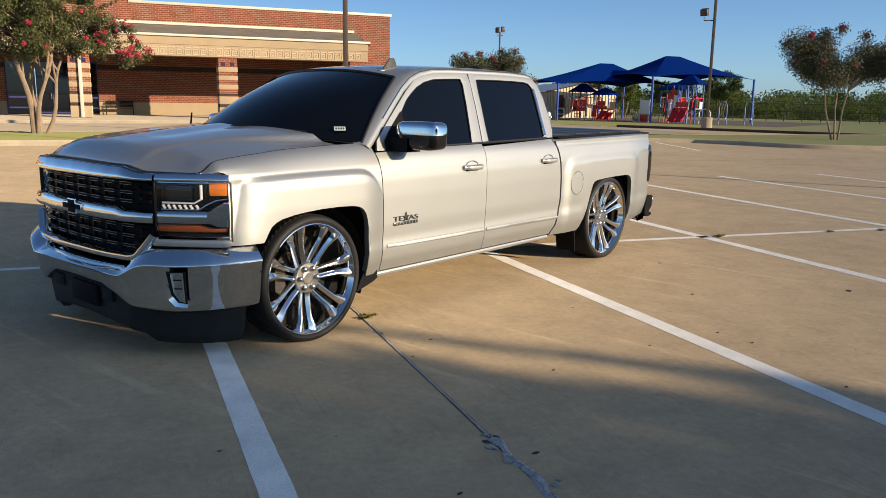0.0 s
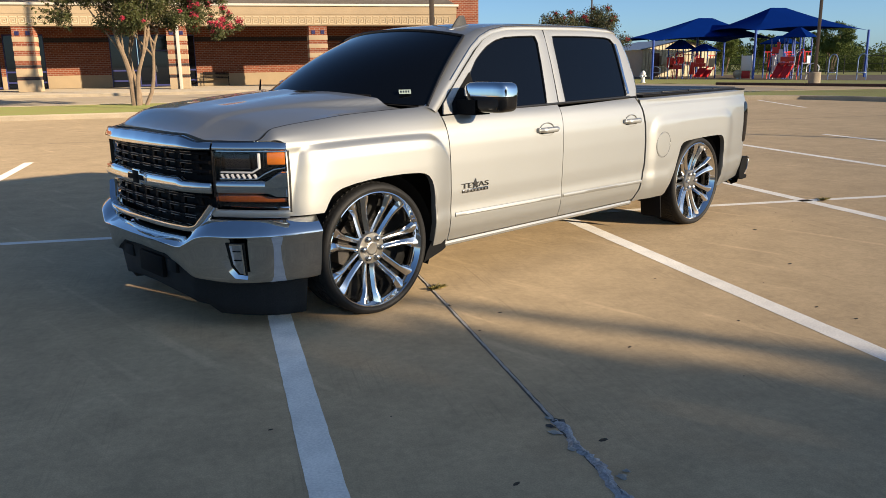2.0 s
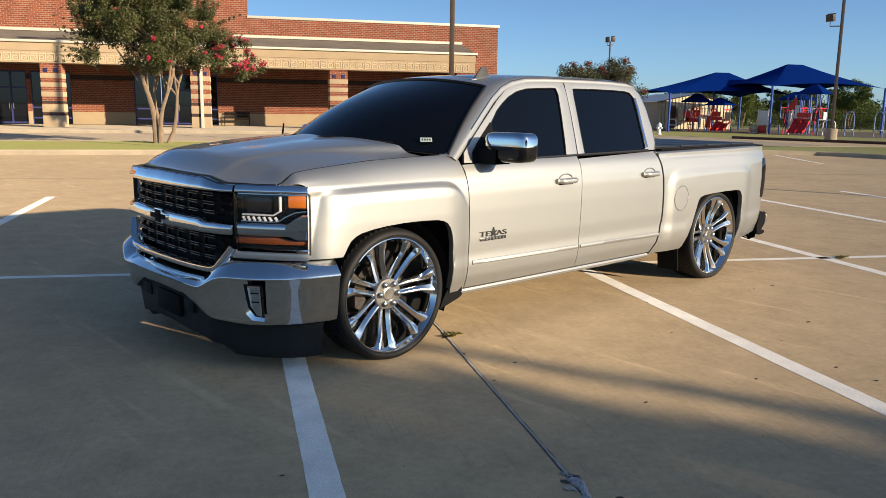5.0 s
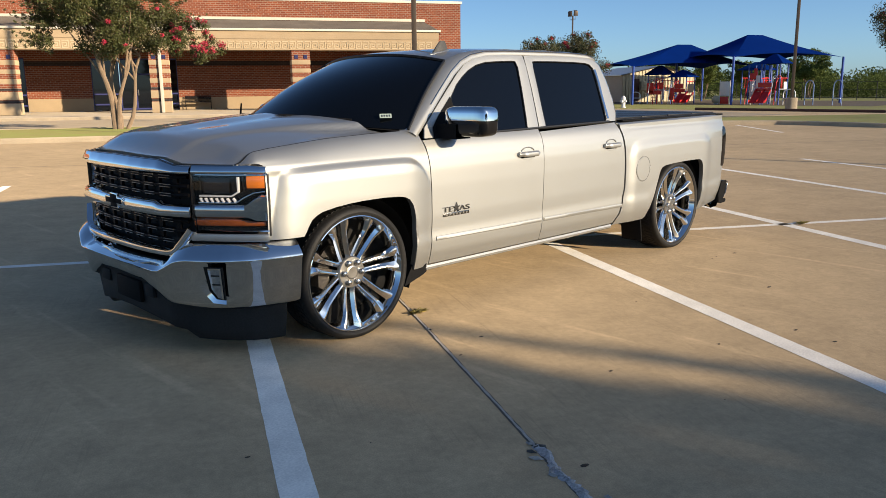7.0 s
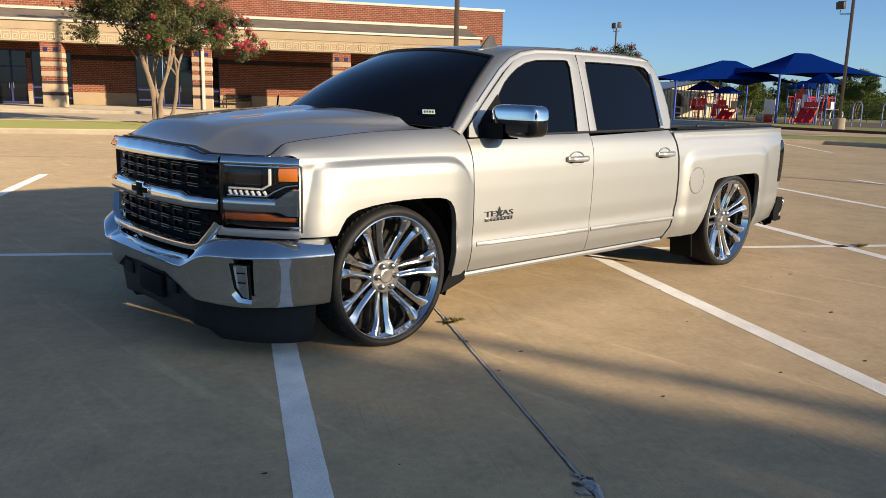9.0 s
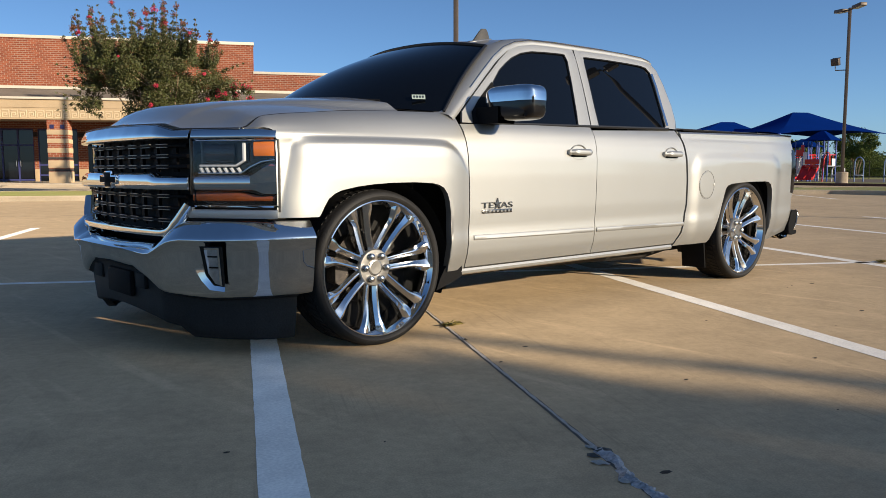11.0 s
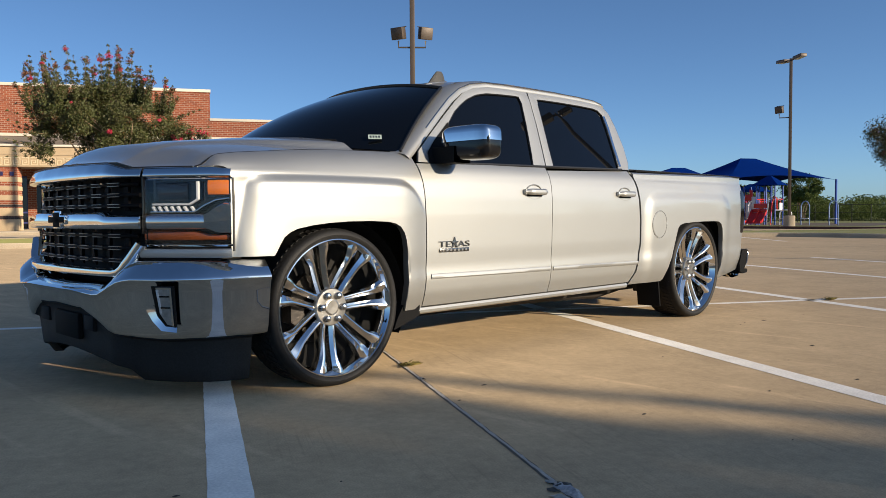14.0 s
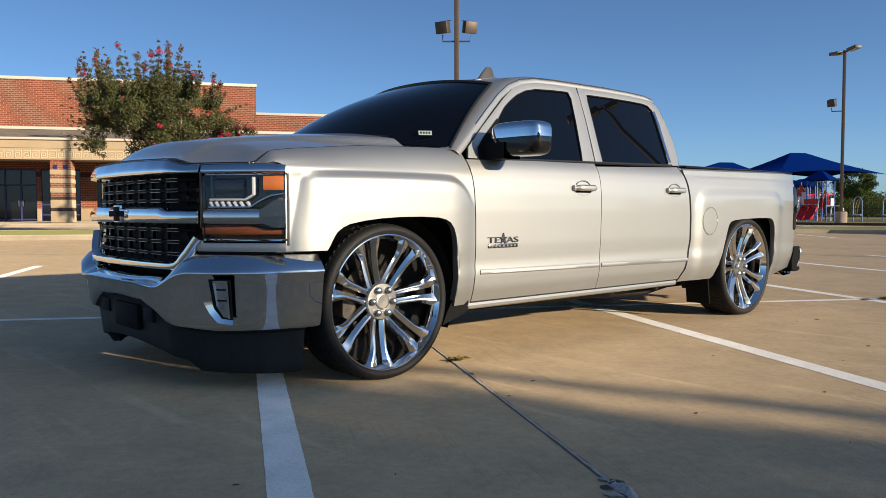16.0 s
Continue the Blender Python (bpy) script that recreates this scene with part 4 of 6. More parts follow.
def body_side(s):
    own = s < 0
    # front fender: side sheet, then the shoulder that rolls over to the bonnet
    xs = sorted({-0.566, -0.553, -0.54, -0.53, -0.52, -0.51, -0.50, -0.49, -0.48, -0.47, -0.46, -0.45, -0.44, -0.43, -0.415, -0.40, *[a for a, _ in ARCH_F], 0.13, 0.26, 0.49, 0.505, 0.52, 0.535, 0.55, 0.565, 0.58, 0.60})
    lo = lambda x: zbot(x, ARCH_F, lambda x: 0.672, lambda x: 0.335)
    cols = []
    for i, x in enumerate(xs):
        col = []
        last = i == len(xs) - 1
        for z in levels(lo(x), zflare(x), 1.062, 0.036, 22, 8):
            q = DOOR_F(z) - 0.007 if last else min(x, DOOR_F(z) - 0.012)
            col.append((q, s * W(q, z), z))
        col.insert(0, (col[0][0], col[0][1] - s * 0.04, col[0][2] + 0.004))
        fr = max(0, 1 - (x + 0.566) / 0.42) ** 1.3
        w0 = W(x, 1.062)
        for k in range(1, 13):
            v = k / 12
            w = (1 - v) ** 2 * w0 + 2 * v * (1 - v) * (w0 - 0.045) + v * v * 0.885
            q = x + (xf(w) + 0.566) * fr * ss(v, 0, 0.4) if not last else DOOR_F(1.062 + 0.13 * v) - 0.007
            top = LIP(q)
            z = 1.062 + (top - 1.062) * (1.5 * v * (1 - v) + v * v)
            col.append((q, s * w, z))
        q, y, z = col[-1]
        col.append((q, y, z - 0.03))
        cols.append(col)
    for end in (0, -1):
        inner = [(x + (0.012 if end == 0 else 0), y - s * 0.022, z - (0.012 if k > 35 else 0)) for k, (x, y, z) in enumerate(cols[end])]
        cols.insert(0, inner) if end == 0 else cols.append(inner)
    part("front_fender", grid_bm(cols), M["paint"], truck, deg=40)

    # doors
    for nm, a, b, arange in (("front_door", lambda z: DOOR_F(z), lambda z: 1.7445, 0), ("rear_door", lambda z: 1.7495, lambda z: GAP(z) - 0.012, 1)):
        cols = []
        n = 26
        for i in range(n + 1):
            col = []
            for k in range(41):
                z = 0.346 + (BELT(0.7 + 2.0 * i / n) - 0.346) * k / 40
                x = a(z) + (b(z) - a(z)) * i / n
                col.append((x, s * W(x, z), z))
            col.insert(0, (col[0][0], col[0][1] - s * 0.03, col[0][2] + 0.002))
            cols.append(col)
        for end in (0, -1):
            inner = [(x, y - s * 0.022, z) for x, y, z in cols[end]]
            cols.insert(0, inner) if end == 0 else cols.append(inner)
        d = part(nm, grid_bm(cols), M["paint"], truck, deg=40)
        # bright moulding low on the door
        x0, x1 = (0.655, 1.732) if nm == "front_door" else (1.764, 2.80)
        rows = []
        for i in range(21):
            x = x0 + (x1 - x0) * i / 20
            zc = 0.512 - 0.012 * (x - 0.655) / 1.1
            rows.append([(x, s * (W(x, zc + v) + h), zc + v) for v, h in ((-0.016, -0.004), (-0.014, 0.004), (-0.008, 0.007), (0.006, 0.007), (0.013, 0.004), (0.016, -0.004))])
        bm = grid_bm(rows)
        k = 6
        bm.verts.ensure_lookup_table()
        bm.faces.new(bm.verts[:k])
        bm.faces.new(bm.verts[-k:])
        part("door_moulding", bm, M["paint"], d)
        # pull handle on two posts over a finger cup
        hx = 1.452 if nm == "front_door" else 2.50
        h = part("door_handle", handle_bar(hx, s), M["paint"], d, "body-coloured pull handle with bright edge")
        cup = [(hx + 0.112 + 0.078 * math.cos(q), s * (W(hx + 0.112, 0.998) + 0.001), 0.998 + 0.046 * math.sin(q)) for q in np.linspace(0, 2 * math.pi, 37)]
        part("cup_rim", tube(cup, 0.0035, 6, False), M["paint"], h)
        # thin black plate drawn as the shadow behind the grip
        part("grip_shadow", box((hx + 0.112, s * (W(hx + 0.1, 0.985) + 0.002), 0.986), (0.15, 0.005, 0.034), 0.002), M["plastic"], h)

    # cab corner strip under the rear window is part of the rear door; rocker below the doors
    rows = []
    for i in range(41):
        x = 0.585 + (2.70 - 0.585) * i / 40
        rows.append([(x, s * w, z) for w, z in ((0.90, 0.300), (0.948, 0.302), (0.962, 0.310), (0.966, 0.325), (0.960, 0.338), (0.93, 0.341))])
    part("rocker_panel", grid_bm(rows), M["paint"], truck)

    # bed side
    xs = sorted({2.775, 2.80, 2.83, 2.86, 2.88, 2.90, 2.92, 2.94, 2.96, 2.98, 3.01, 3.04, 3.07, 3.11, 3.14, *[a for a, _ in ARCH_R], 3.52, 3.70, 3.90, 4.17, 4.20, 4.22, 4.25, 4.28, 4.31, 4.34, 4.38, 4.44, 4.50, 4.56, 4.60, 4.625, 4.64})
    lo = lambda x: zbot(x, ARCH_R, lambda x: 0.325, lambda x: 0.288 + 0.16 * max(0, x - 4.25))
    cols = []
    for i, x in enumerate(xs):
        col = []
        for z in levels(lo(x), zflare_r(x), 1.150 + 0.01 * (x - 2.8), 0.05, 24, 12):
            q = max(x, GAP(min(z, 1.17)) + 0.012) if i else GAP(min(z, 1.17)) + 0.010
            col.append((q, s * W(q, min(z, 1.12)), z))
        col.insert(0, (col[0][0], col[0][1] - s * 0.04, col[0][2] + 0.004))
        q, y, z = col[-1]
        col += [(q, y - s * 0.012, z + 0.012), (q, y - s * 0.04, z + 0.016), (q, y - s * 0.09, z + 0.010)]
        cols.append(col)
    for end in (0, -1):
        inner = [(x + (0.01 if end else 0), y - s * 0.03, z) for x, y, z in cols[end]]
        cols.insert(0, inner) if end == 0 else cols.append(inner)
    bed = part("bed_side", grid_bm(cols), M["paint"], truck, deg=40)
    if own:
        cx, cz, r = 3.075, 0.772, 0.104
        disc = bmesh.new()
        rings = []
        for rr, o in ((0.0, 0.0035), (r * 0.6, 0.0035), (r - 0.006, 0.003), (r - 0.002, -0.001)):
            rings.append([disc.verts.new((cx + rr * math.cos(2 * math.pi * j / 40), s * (W(cx + rr * math.cos(2 * math.pi * j / 40), cz + rr * math.sin(2 * math.pi * j / 40)) + o), cz + rr * math.sin(2 * math.pi * j / 40))) for j in range(40)])
        for a, b in zip(rings, rings[1:]):
            for j in range(40):
                disc.faces.new((a[j], a[(j + 1) % 40], b[(j + 1) % 40], b[j]))
        bmesh.ops.remove_doubles(disc, verts=disc.verts[:], dist=0.0005)
        fd = part("fuel_door", disc, M["paint"], bed, "round fuel filler door")
        seam = [(cx + (r + 0.002) * math.cos(t), s * (W(cx + r * math.cos(t), cz + r * math.sin(t)) + 0.0005), cz + (r + 0.002) * math.sin(t)) for t in np.linspace(0, 2 * math.pi, 49)]
        part("seam", tube(seam, 0.0013, 5, False), M["seal"], fd)
        part("thumb_notch", box((cx + r - 0.004, s * (W(cx + r, cz) + 0.003), cz), (0.016, 0.008, 0.026), 0.003), M["paint"], fd)

    # arch liners, coloured near-black for the shade inside the arches
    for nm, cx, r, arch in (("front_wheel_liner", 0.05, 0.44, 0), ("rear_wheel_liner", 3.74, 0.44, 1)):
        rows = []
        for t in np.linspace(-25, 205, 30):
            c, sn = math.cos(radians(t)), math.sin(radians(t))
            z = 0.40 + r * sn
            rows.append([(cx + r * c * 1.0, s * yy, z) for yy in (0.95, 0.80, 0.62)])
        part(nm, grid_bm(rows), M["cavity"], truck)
    part("splash_guard", prism([(0.478, 0.375), (0.592, 0.40), (0.592, 0.302), (0.56, 0.285), (0.40, 0.235), (0.43, 0.30)], "y", min(s * 0.965, s * 0.70), max(s * 0.965, s * 0.70)), M["plastic"], truck, "black plastic splash guard")
    part("mud_flap", box((3.19, s * 0.85, 0.235), (0.016, 0.20, 0.23), 0.004, pose(0, 0, 0, 0, -8, 0)), M["plastic"], truck, "black rubber mud flap")
    return


def handle_bar(hx, s):
    z0 = 0.998
    rows = []
    for i in range(17):
        u = i / 16
        x = hx + 0.225 * u
        e = min(u, 1 - u)
        out = 0.014 + 0.030 * ss(e, 0.0, 0.22)
        hh = 0.020 * (0.65 + 0.35 * ss(e, 0, 0.2))
        rows.append([(x, s * (W(x, z0) + out + a), z0 + b * hh) for a, b in ((-0.016, -0.7), (-0.002, -1.0), (0.008, -0.55), (0.011, 0), (0.008, 0.55), (-0.002, 1.0), (-0.016, 0.7))])
    bm = grid_bm(rows, True)
    bm.verts.ensure_lookup_table()
    bm.faces.new(bm.verts[:7])
    bm.faces.new(bm.verts[-7:])
    for x in (hx + 0.022, hx + 0.20):
        add_box(bm, (x, s * (W(x, z0) + 0.008), z0), (0.035, 0.03, 0.034), 0.006)
    return bm


for s in (-1, 1):
    body_side(s)


# greenhouse
WIN_F = ((0.915, 1.152), (0.93, 1.33), (0.965, 1.405), (1.05, 1.482), (1.12, 1.528), (1.20, 1.573), (1.30, 1.612), (1.41, 1.634), (1.55, 1.642), (1.70, 1.647), (1.738, 1.645), (1.748, 1.60), (1.715, 1.45), (1.675, 1.30), (1.638, 1.163))
WIN_R = ((1.85, 1.168), (1.872, 1.30), (1.90, 1.45), (1.925, 1.60), (1.935, 1.645), (1.97, 1.648), (2.20, 1.650), (2.45, 1.648), (2.60, 1.643), (2.66, 1.632), (2.692, 1.60), (2.69, 1.50), (2.672, 1.35), (2.648, 1.20), (2.62, 1.183))
OUT_F = ((0.612, 1.152), (0.64, 1.215), (0.70, 1.262), (0.80, 1.34), (0.94, 1.445), (1.08, 1.548), (1.19, 1.618), (1.30, 1.660), (1.44, 1.684), (1.64, 1.690), (1.842, 1.690), (1.845, 1.62), (1.82, 1.45), (1.79, 1.30), (1.760, 1.163))
OUT_R = ((1.772, 1.168), (1.80, 1.30), (1.828, 1.45), (1.848, 1.60), (1.856, 1.690), (1.95, 1.692), (2.20, 1.694), (2.45, 1.692), (2.66, 1.684), (2.745, 1.665), (2.79, 1.625), (2.815, 1.52), (2.822, 1.36), (2.80, 1.24), (2.765, 1.183))


def ring_mesh(inner, outer, s, depth=0.012):
    rows = []
    for (a, b), (c, d) in zip(inner, outer):
        rows.append([(a, s * gy(b, -depth - 0.012), b), (a, s * gy(b, 0), b), (a + (c - a) * 0.5, s * gy((b + d) / 2, 0.003), (b + d) / 2), (c, s * gy(d, 0), d), (c, s * gy(d, -0.015), d)])
    return grid_bm(rows)


def face_on(outline, s, off):
    bm = bmesh.new()
    cx, cz = sum(a for a, _ in outline) / len(outline), sum(b for _, b in outline) / len(outline)
    c = bm.verts.new((cx, s * gy(cz, off + 0.004), cz))
    vs = [bm.verts.new((a, s * gy(b, off), b)) for a, b in outline]
    for i in range(len(vs)):
        bm.faces.new((c, vs[i], vs[(i + 1) % len(vs)]))
    return bm


for s in (-1, 1):
    fr = part("door_frame", ring_mesh(WIN_F, OUT_F, s), M["paint"], truck, "painted window frame of the front door", deg=50)
    part("side_window", face_on(WIN_F, s, -0.010), M["tint"], fr, "black tinted front side glass")
    fr2 = part("door_frame", ring_mesh(WIN_R, OUT_R, s), M["paint"], truck, "painted window frame of the rear door", deg=50)
    part("side_window", face_on(WIN_R, s, -0.010), M["tint"], fr2, "black tinted rear side glass")
    # rubber round the openings
    for fo, win in ((fr, WIN_F), (fr2, WIN_R)):
        part("window_seal", tube([(a, s * gy(b, -0.003), b) for a, b in dense(win + (win[0],), 0.06)], 0.0045, 6, False), M["seal"], fo)
    # sail panel ahead of the glass and the belt strip below
    part("mirror_sail", face_on(((0.69, 1.150), (0.705, 1.215), (0.79, 1.290), (0.952, 1.408), (0.955, 1.30), (0.945, 1.150)), s, 0.006), M["plastic"], fr, "black plastic mirror sail")
    rows = []
    for i in range(31):
        x = 0.70 + (2.66 - 0.70) * i / 30
        z = BELT(x) + 0.010
        rows.append([(x, s * (gy(1.166) + o), z + dz) for o, dz in ((-0.02, -0.008), (0.006, -0.009), (0.009, 0.0), (0.006, 0.009), (-0.02, 0.011))])
    part("belt_strip", grid_bm(rows), M["seal"], truck, "black rubber belt strip under the side windows")
    part("quarter_trim", grid_bm([[(a - 0.004, s * gy(b, 0.004), b), (a + 0.018, s * gy(b, 0.006), b)] for a, b in ((2.662, 1.205), (2.676, 1.35), (2.698, 1.50), (2.70, 1.595))]), M["chrome"], fr2, "slim bright trim behind the rear glass")
    # shoulder strip between belt and cab corner, and the rear cab corner
    rows = []
    for b, xe in ((1.150, 2.755), (1.24, 2.805), (1.36, 2.826), (1.52, 2.82), (1.625, 2.795), (1.668, 2.75)):
        w = gy(b)
        rows.append([(xe - 0.004, s * w, b), (xe + 0.022, s * (w - 0.012), b), (xe + 0.035, s * (w - 0.05), b), (xe + 0.03, s * (w - 0.30), b), (xe + 0.02, 0, b)])
    part("cab_corner", grid_bm(rows), M["paint"], truck, deg=50)
    # roof rail
    rail = ((0.545, 1.175), (0.60, 1.215), (0.66, 1.262), (0.77, 1.345), (0.91, 1.452), (1.05, 1.556), (1.17, 1.628), (1.29, 1.672), (1.44, 1.697), (1.64, 1.704), (1.84, 1.706), (2.20, 1.708), (2.45, 1.706), (2.66, 1.698), (2.755, 1.677))
    rows = []
    for a, b in rail:
        w = gy(min(b, 1.70))
        rows.append([(a + 0.012, s * (w - 0.002), b - 0.014), (a, s * (w + 0.001), b), (a - 0.018, s * (w - 0.012), b + 0.016), (a - 0.05, s * (w - 0.045), b + 0.026), (a - 0.075, s * (w - 0.075), b + 0.026), (a - 0.075, s * (w - 0.085), b + 0.010)])
    # added chrome bead draws the sunlit highlight on the rail's edge
    part("drip_bead", tube([(a - 0.012, s * (gy(min(b, 1.70)) - 0.007), b + 0.013) for a, b in rail[3:]], 0.0042, 6), M["lug"], truck, "bright bead added as the highlight along the roof edge")
    part("roof_rail", grid_bm(rows), M["paint"], truck, "painted windscreen pillar and roof rail", deg=60)

# roof skin
rows = []
for i in range(25):
    u = i / 24
    row = []
    for j in range(29):
        v = -1 + 2 * j / 28
        w = 0.665 * v
        xs0 = 0.955 + 0.10 * v * v
        x = xs0 + (2.79 - xs0) * u
        crown = float(np.interp(x, (0.95, 1.1, 1.35, 1.7, 2.2, 2.6, 2.79), (1.693, 1.722, 1.745, 1.757, 1.757, 1.742, 1.715)))
        edge = float(np.interp(x, (0.95, 1.06, 1.2, 1.4, 1.7, 2.2, 2.6, 2.79), (1.60, 1.640, 1.690, 1.722, 1.733, 1.735, 1.724, 1.70)))
        row.append((x, w, edge + (crown - edge) * (1 - abs(v) ** 2.6)))
    rows.append(row)
part("roof", grid_bm(rows), M["paint"], truck, deg=60)
# windscreen
rows = []
for i in range(21):
    u = i / 20
    row = []
    for j in range(33):
        v = -1 + 2 * j / 32
        xb, yb, zb = 0.02 + 0.50 * v * v, 0.895 * v, 1.262 - 0.055 * v * v
        xt, yt, zt = 0.955 + 0.105 * v * v, 0.672 * v, 1.695 - 0.055 * abs(v) ** 2.4
        bul = 0.035 * math.sin(math.pi * u) * (1 - 0.5 * v * v)
        row.append((xb + (xt - xb) * u - bul * 0.6, yb + (yt - yb) * u, zb + (zt - zb) * u + bul))
    rows.append(row)
ws = part("windscreen", grid_bm(rows), M["tint"], truck, "black tinted windscreen", deg=60)
part("windscreen_seal", tube([Vector(r[0]) + Vector((-0.004, -0.004, 0.004)) for r in rows], 0.009, 6), M["seal"], ws)
part("windscreen_seal", tube([Vector(r[-1]) + Vector((-0.004, 0.004, 0.004)) for r in rows], 0.009, 6), M["seal"], ws)
part("windscreen_seal", tube([Vector(p) + Vector((0, 0, 0.003)) for p in rows[-1]], 0.009, 6), M["seal"], ws)
# rear of the cab
part("rear_window", box((2.83, 0, 1.42), (0.012, 1.20, 0.36), 0.004), M["tint"], truck, "black tinted rear cab glass")
# registration sticker low in the screen's corner
sp = Vector((0.478, -0.736, 1.272))
stk = part("windscreen_sticker", box((0, 0, 0), (0.075, 0.003, 0.030)), M["sticker"], ws, "small pale sticker inside the screen")
stk.matrix_local = Matrix.Translation(sp + Vector((-0.025, -0.022, 0.022))) @ pose(0, 0, 0, -35, 0, -33)
for k in range(4):
    o = part("print_bar", box((-0.024 + 0.016 * k, -0.0022, 0), (0.010, 0.001, 0.015)), M["ink"], stk)

# bonnet
rows = []
for i in range(41):
    u = (i / 40) ** 1.25
    row = []
    for j in range(97):
        v = -1 + 2 * j / 96
        w = 0.872 * v
        a = abs(w)
        x0 = xf(a) + 0.035 - 0.035 * ss(a, 0.6, 0.87)
        x1 = 0.06 + 0.40 * (a / 0.87) ** 2
        x = x0 + (x1 - x0) * u
        ze = FZ(x) - 0.003
        zc = float(np.interp(x, (-1.0, -0.95, -0.87, -0.75, -0.57, -0.24, 0.10, 0.5), (1.10, 1.128, 1.168, 1.204, 1.236, 1.272, 1.300, 1.325)))
        ridge = float(np.interp(x, (-0.9, 0.4), (0.46, 0.69)))
        S = 1 - (a / 0.872) ** 2.5
        z = ze + (zc - ze) * S + 0.016 * (1 - ss(a, ridge - 0.005, ridge + 0.03)) * S - 0.010 * math.exp(-((a - 0.2) / 0.14) ** 2) * ss(u, 0.1, 0.5)
        z -= 0.030 * ss(a, ridge - 0.004, ridge + 0.05) * (1 - ss(a, 0.79, 0.872)) * ss(x, -0.45, 0.2)
        lip = float(np.interp(a, (0, 0.485, 0.60, 0.87), (1.122, 1.112, 1.083, 1.081)))
        z = lip + (z - lip) * float(ss(x - x0, -0.012, 0.185 - 0.09 * ss(a, 0.7, 0.87)))
        row.append((x, w * (1 + (WIDE - 1) * (1 - ss(x, -0.6, 0.0))) if w > 0 else w, z))
    rows.append(row)
rows.insert(0, [(x + 0.012, y, z - 0.022) for x, y, z in rows[0]])
for r in rows:
    x, y, z = r[0]
    r.insert(0, (x, y + 0.004, z - 0.03))
    x, y, z = r[-1]
    r.append((x, y - 0.004, z - 0.03))
hood = part("bonnet", grid_bm(rows), M["paint"], truck, "sculpted silver bonnet", deg=45)
for sg in (-1, 1):
    seam = [(q, sg * 0.8785, LIP(q) - 0.002) for q in np.linspace(-0.690, 0.46, 42)]
    part("bonnet_seam", tube(seam, [0.007] * 3 + [0.0045] * 39, 6), M["seal"], hood, "dark shut line beside the bonnet")
part("cowl", grid_bm([[(0.04 + 0.42 * v * v, 0.86 * v, 1.262 - 0.06 * v * v), (0.12 + 0.42 * v * v, 0.88 * v, 1.268 - 0.06 * v * v)] for v in np.linspace(-1, 1, 25)]), M["plastic"], truck, "black plastic cowl under the screen")
for y0, y1 in ((-0.62, 0.02), (0.05, 0.66)):
    f = lambda y: (0.06 + 0.50 * (y / 0.895) ** 2, y, 1.292 - 0.055 * (y / 0.895) ** 2)
    wp = part("wiper", tube([Vector(f(y0 + (y1 - y0) * i / 10)) + Vector((-0.012, 0, 0.006)) for i in range(11)], 0.008, 6), M["plastic"], truck, "black wiper parked at the foot of the screen")
    part("wiper_arm", tube([Vector(f(y1)) + Vector((-0.05, 0, -0.01)), Vector(f(y1 - 0.25)) + Vector((-0.035, 0, 0.012)), Vector(f((y0 + y1) / 2)) + Vector((-0.014, 0, 0.012))], [0.012, 0.009, 0.006], 6), M["plastic"], wp)
part("aerial", tube([(0.40, 0.93, 1.19), (0.41, 0.93, 1.22), (0.43, 0.93, 1.36)], [0.014, 0.009, 0.006], 8), M["plastic"], truck, "short black aerial on the fender")

# fin antenna on the roof: a flat foot and a swept blade
def fin_ring(x0, x1, hw, z, lift):
    out = []
    for sg, ts in ((1, np.linspace(0, 1, 9)), (-1, np.linspace(1, 0, 9)[1:-1])):
        for t in ts:
            u = 0.5 - 0.5 * math.cos(math.pi * t)
            out.append((x0 + (x1 - x0) * u, -0.475 + hw * sg * math.sin(math.pi * t) ** 0.8, z + lift * u))
    return out


def capped(rows):
    bm = grid_bm(rows, True)
    bm.verts.ensure_lookup_table()
    bm.faces.new(bm.verts[-len(rows[0]):])
    return bm


foot = part("fin_aerial", capped([fin_ring(1.085, 1.315, 0.045, 1.672, 0.03), fin_ring(1.09, 1.31, 0.042, 1.690, 0.03), fin_ring(1.10, 1.30, 0.034, 1.699, 0.03), fin_ring(1.13, 1.29, 0.022, 1.704, 0.03)]), M["paint"], truck, "silver shark-fin aerial on the roof")
part("blade", capped([fin_ring(1.135, 1.285, 0.019, 1.702, 0.028), fin_ring(1.165, 1.278, 0.014, 1.738, 0.016), fin_ring(1.192, 1.268, 0.010, 1.768, 0.008), fin_ring(1.212, 1.256, 0.006, 1.787, 0.003)]), M["fin"], foot, "dark grey blade")

# ---------- nose: grille, lamps, bumper ----------
gr = part("grille", nose_band(-0.63, 0.63, lambda y: 0.60, lambda y: 1.09, 0.0, 40, ((0, -0.02), (1, -0.02)), -0.085), M["cavity"], truck, "black grille with chrome bars")
top_hi = lambda y: float(np.interp(abs(y), (0, 0.485, 0.595, 0.7), (1.112, 1.104, 1.075, 1.074)))
CRISP = ((0, -0.03), (0.0, 0.75), (0.05, 0.95), (0.14, 1.0), (0.30, 0.985), (0.42, 0.92), (0.90, 0.45), (0.97, 0.30), (1.0, 0.1), (1.0, -0.6))
FLAT = ((0, -0.03), (0.0, 0.60), (0.04, 0.82), (0.14, 0.93), (0.28, 0.985), (0.50, 1.0), (0.72, 0.96), (0.86, 0.84), (0.95, 0.58), (1.0, 0.2), (1.0, -0.3))
lead = [nose(y, top_hi(y) + 0.003 if abs(y) < 0.63 else 1.0805, 0.010) for y in np.linspace(-0.872, 0.872, 90)]
part("bonnet_seam", tube(lead, 0.0028, 6), M["seal"], hood, "dark shut line along the bonnet's leading edge")
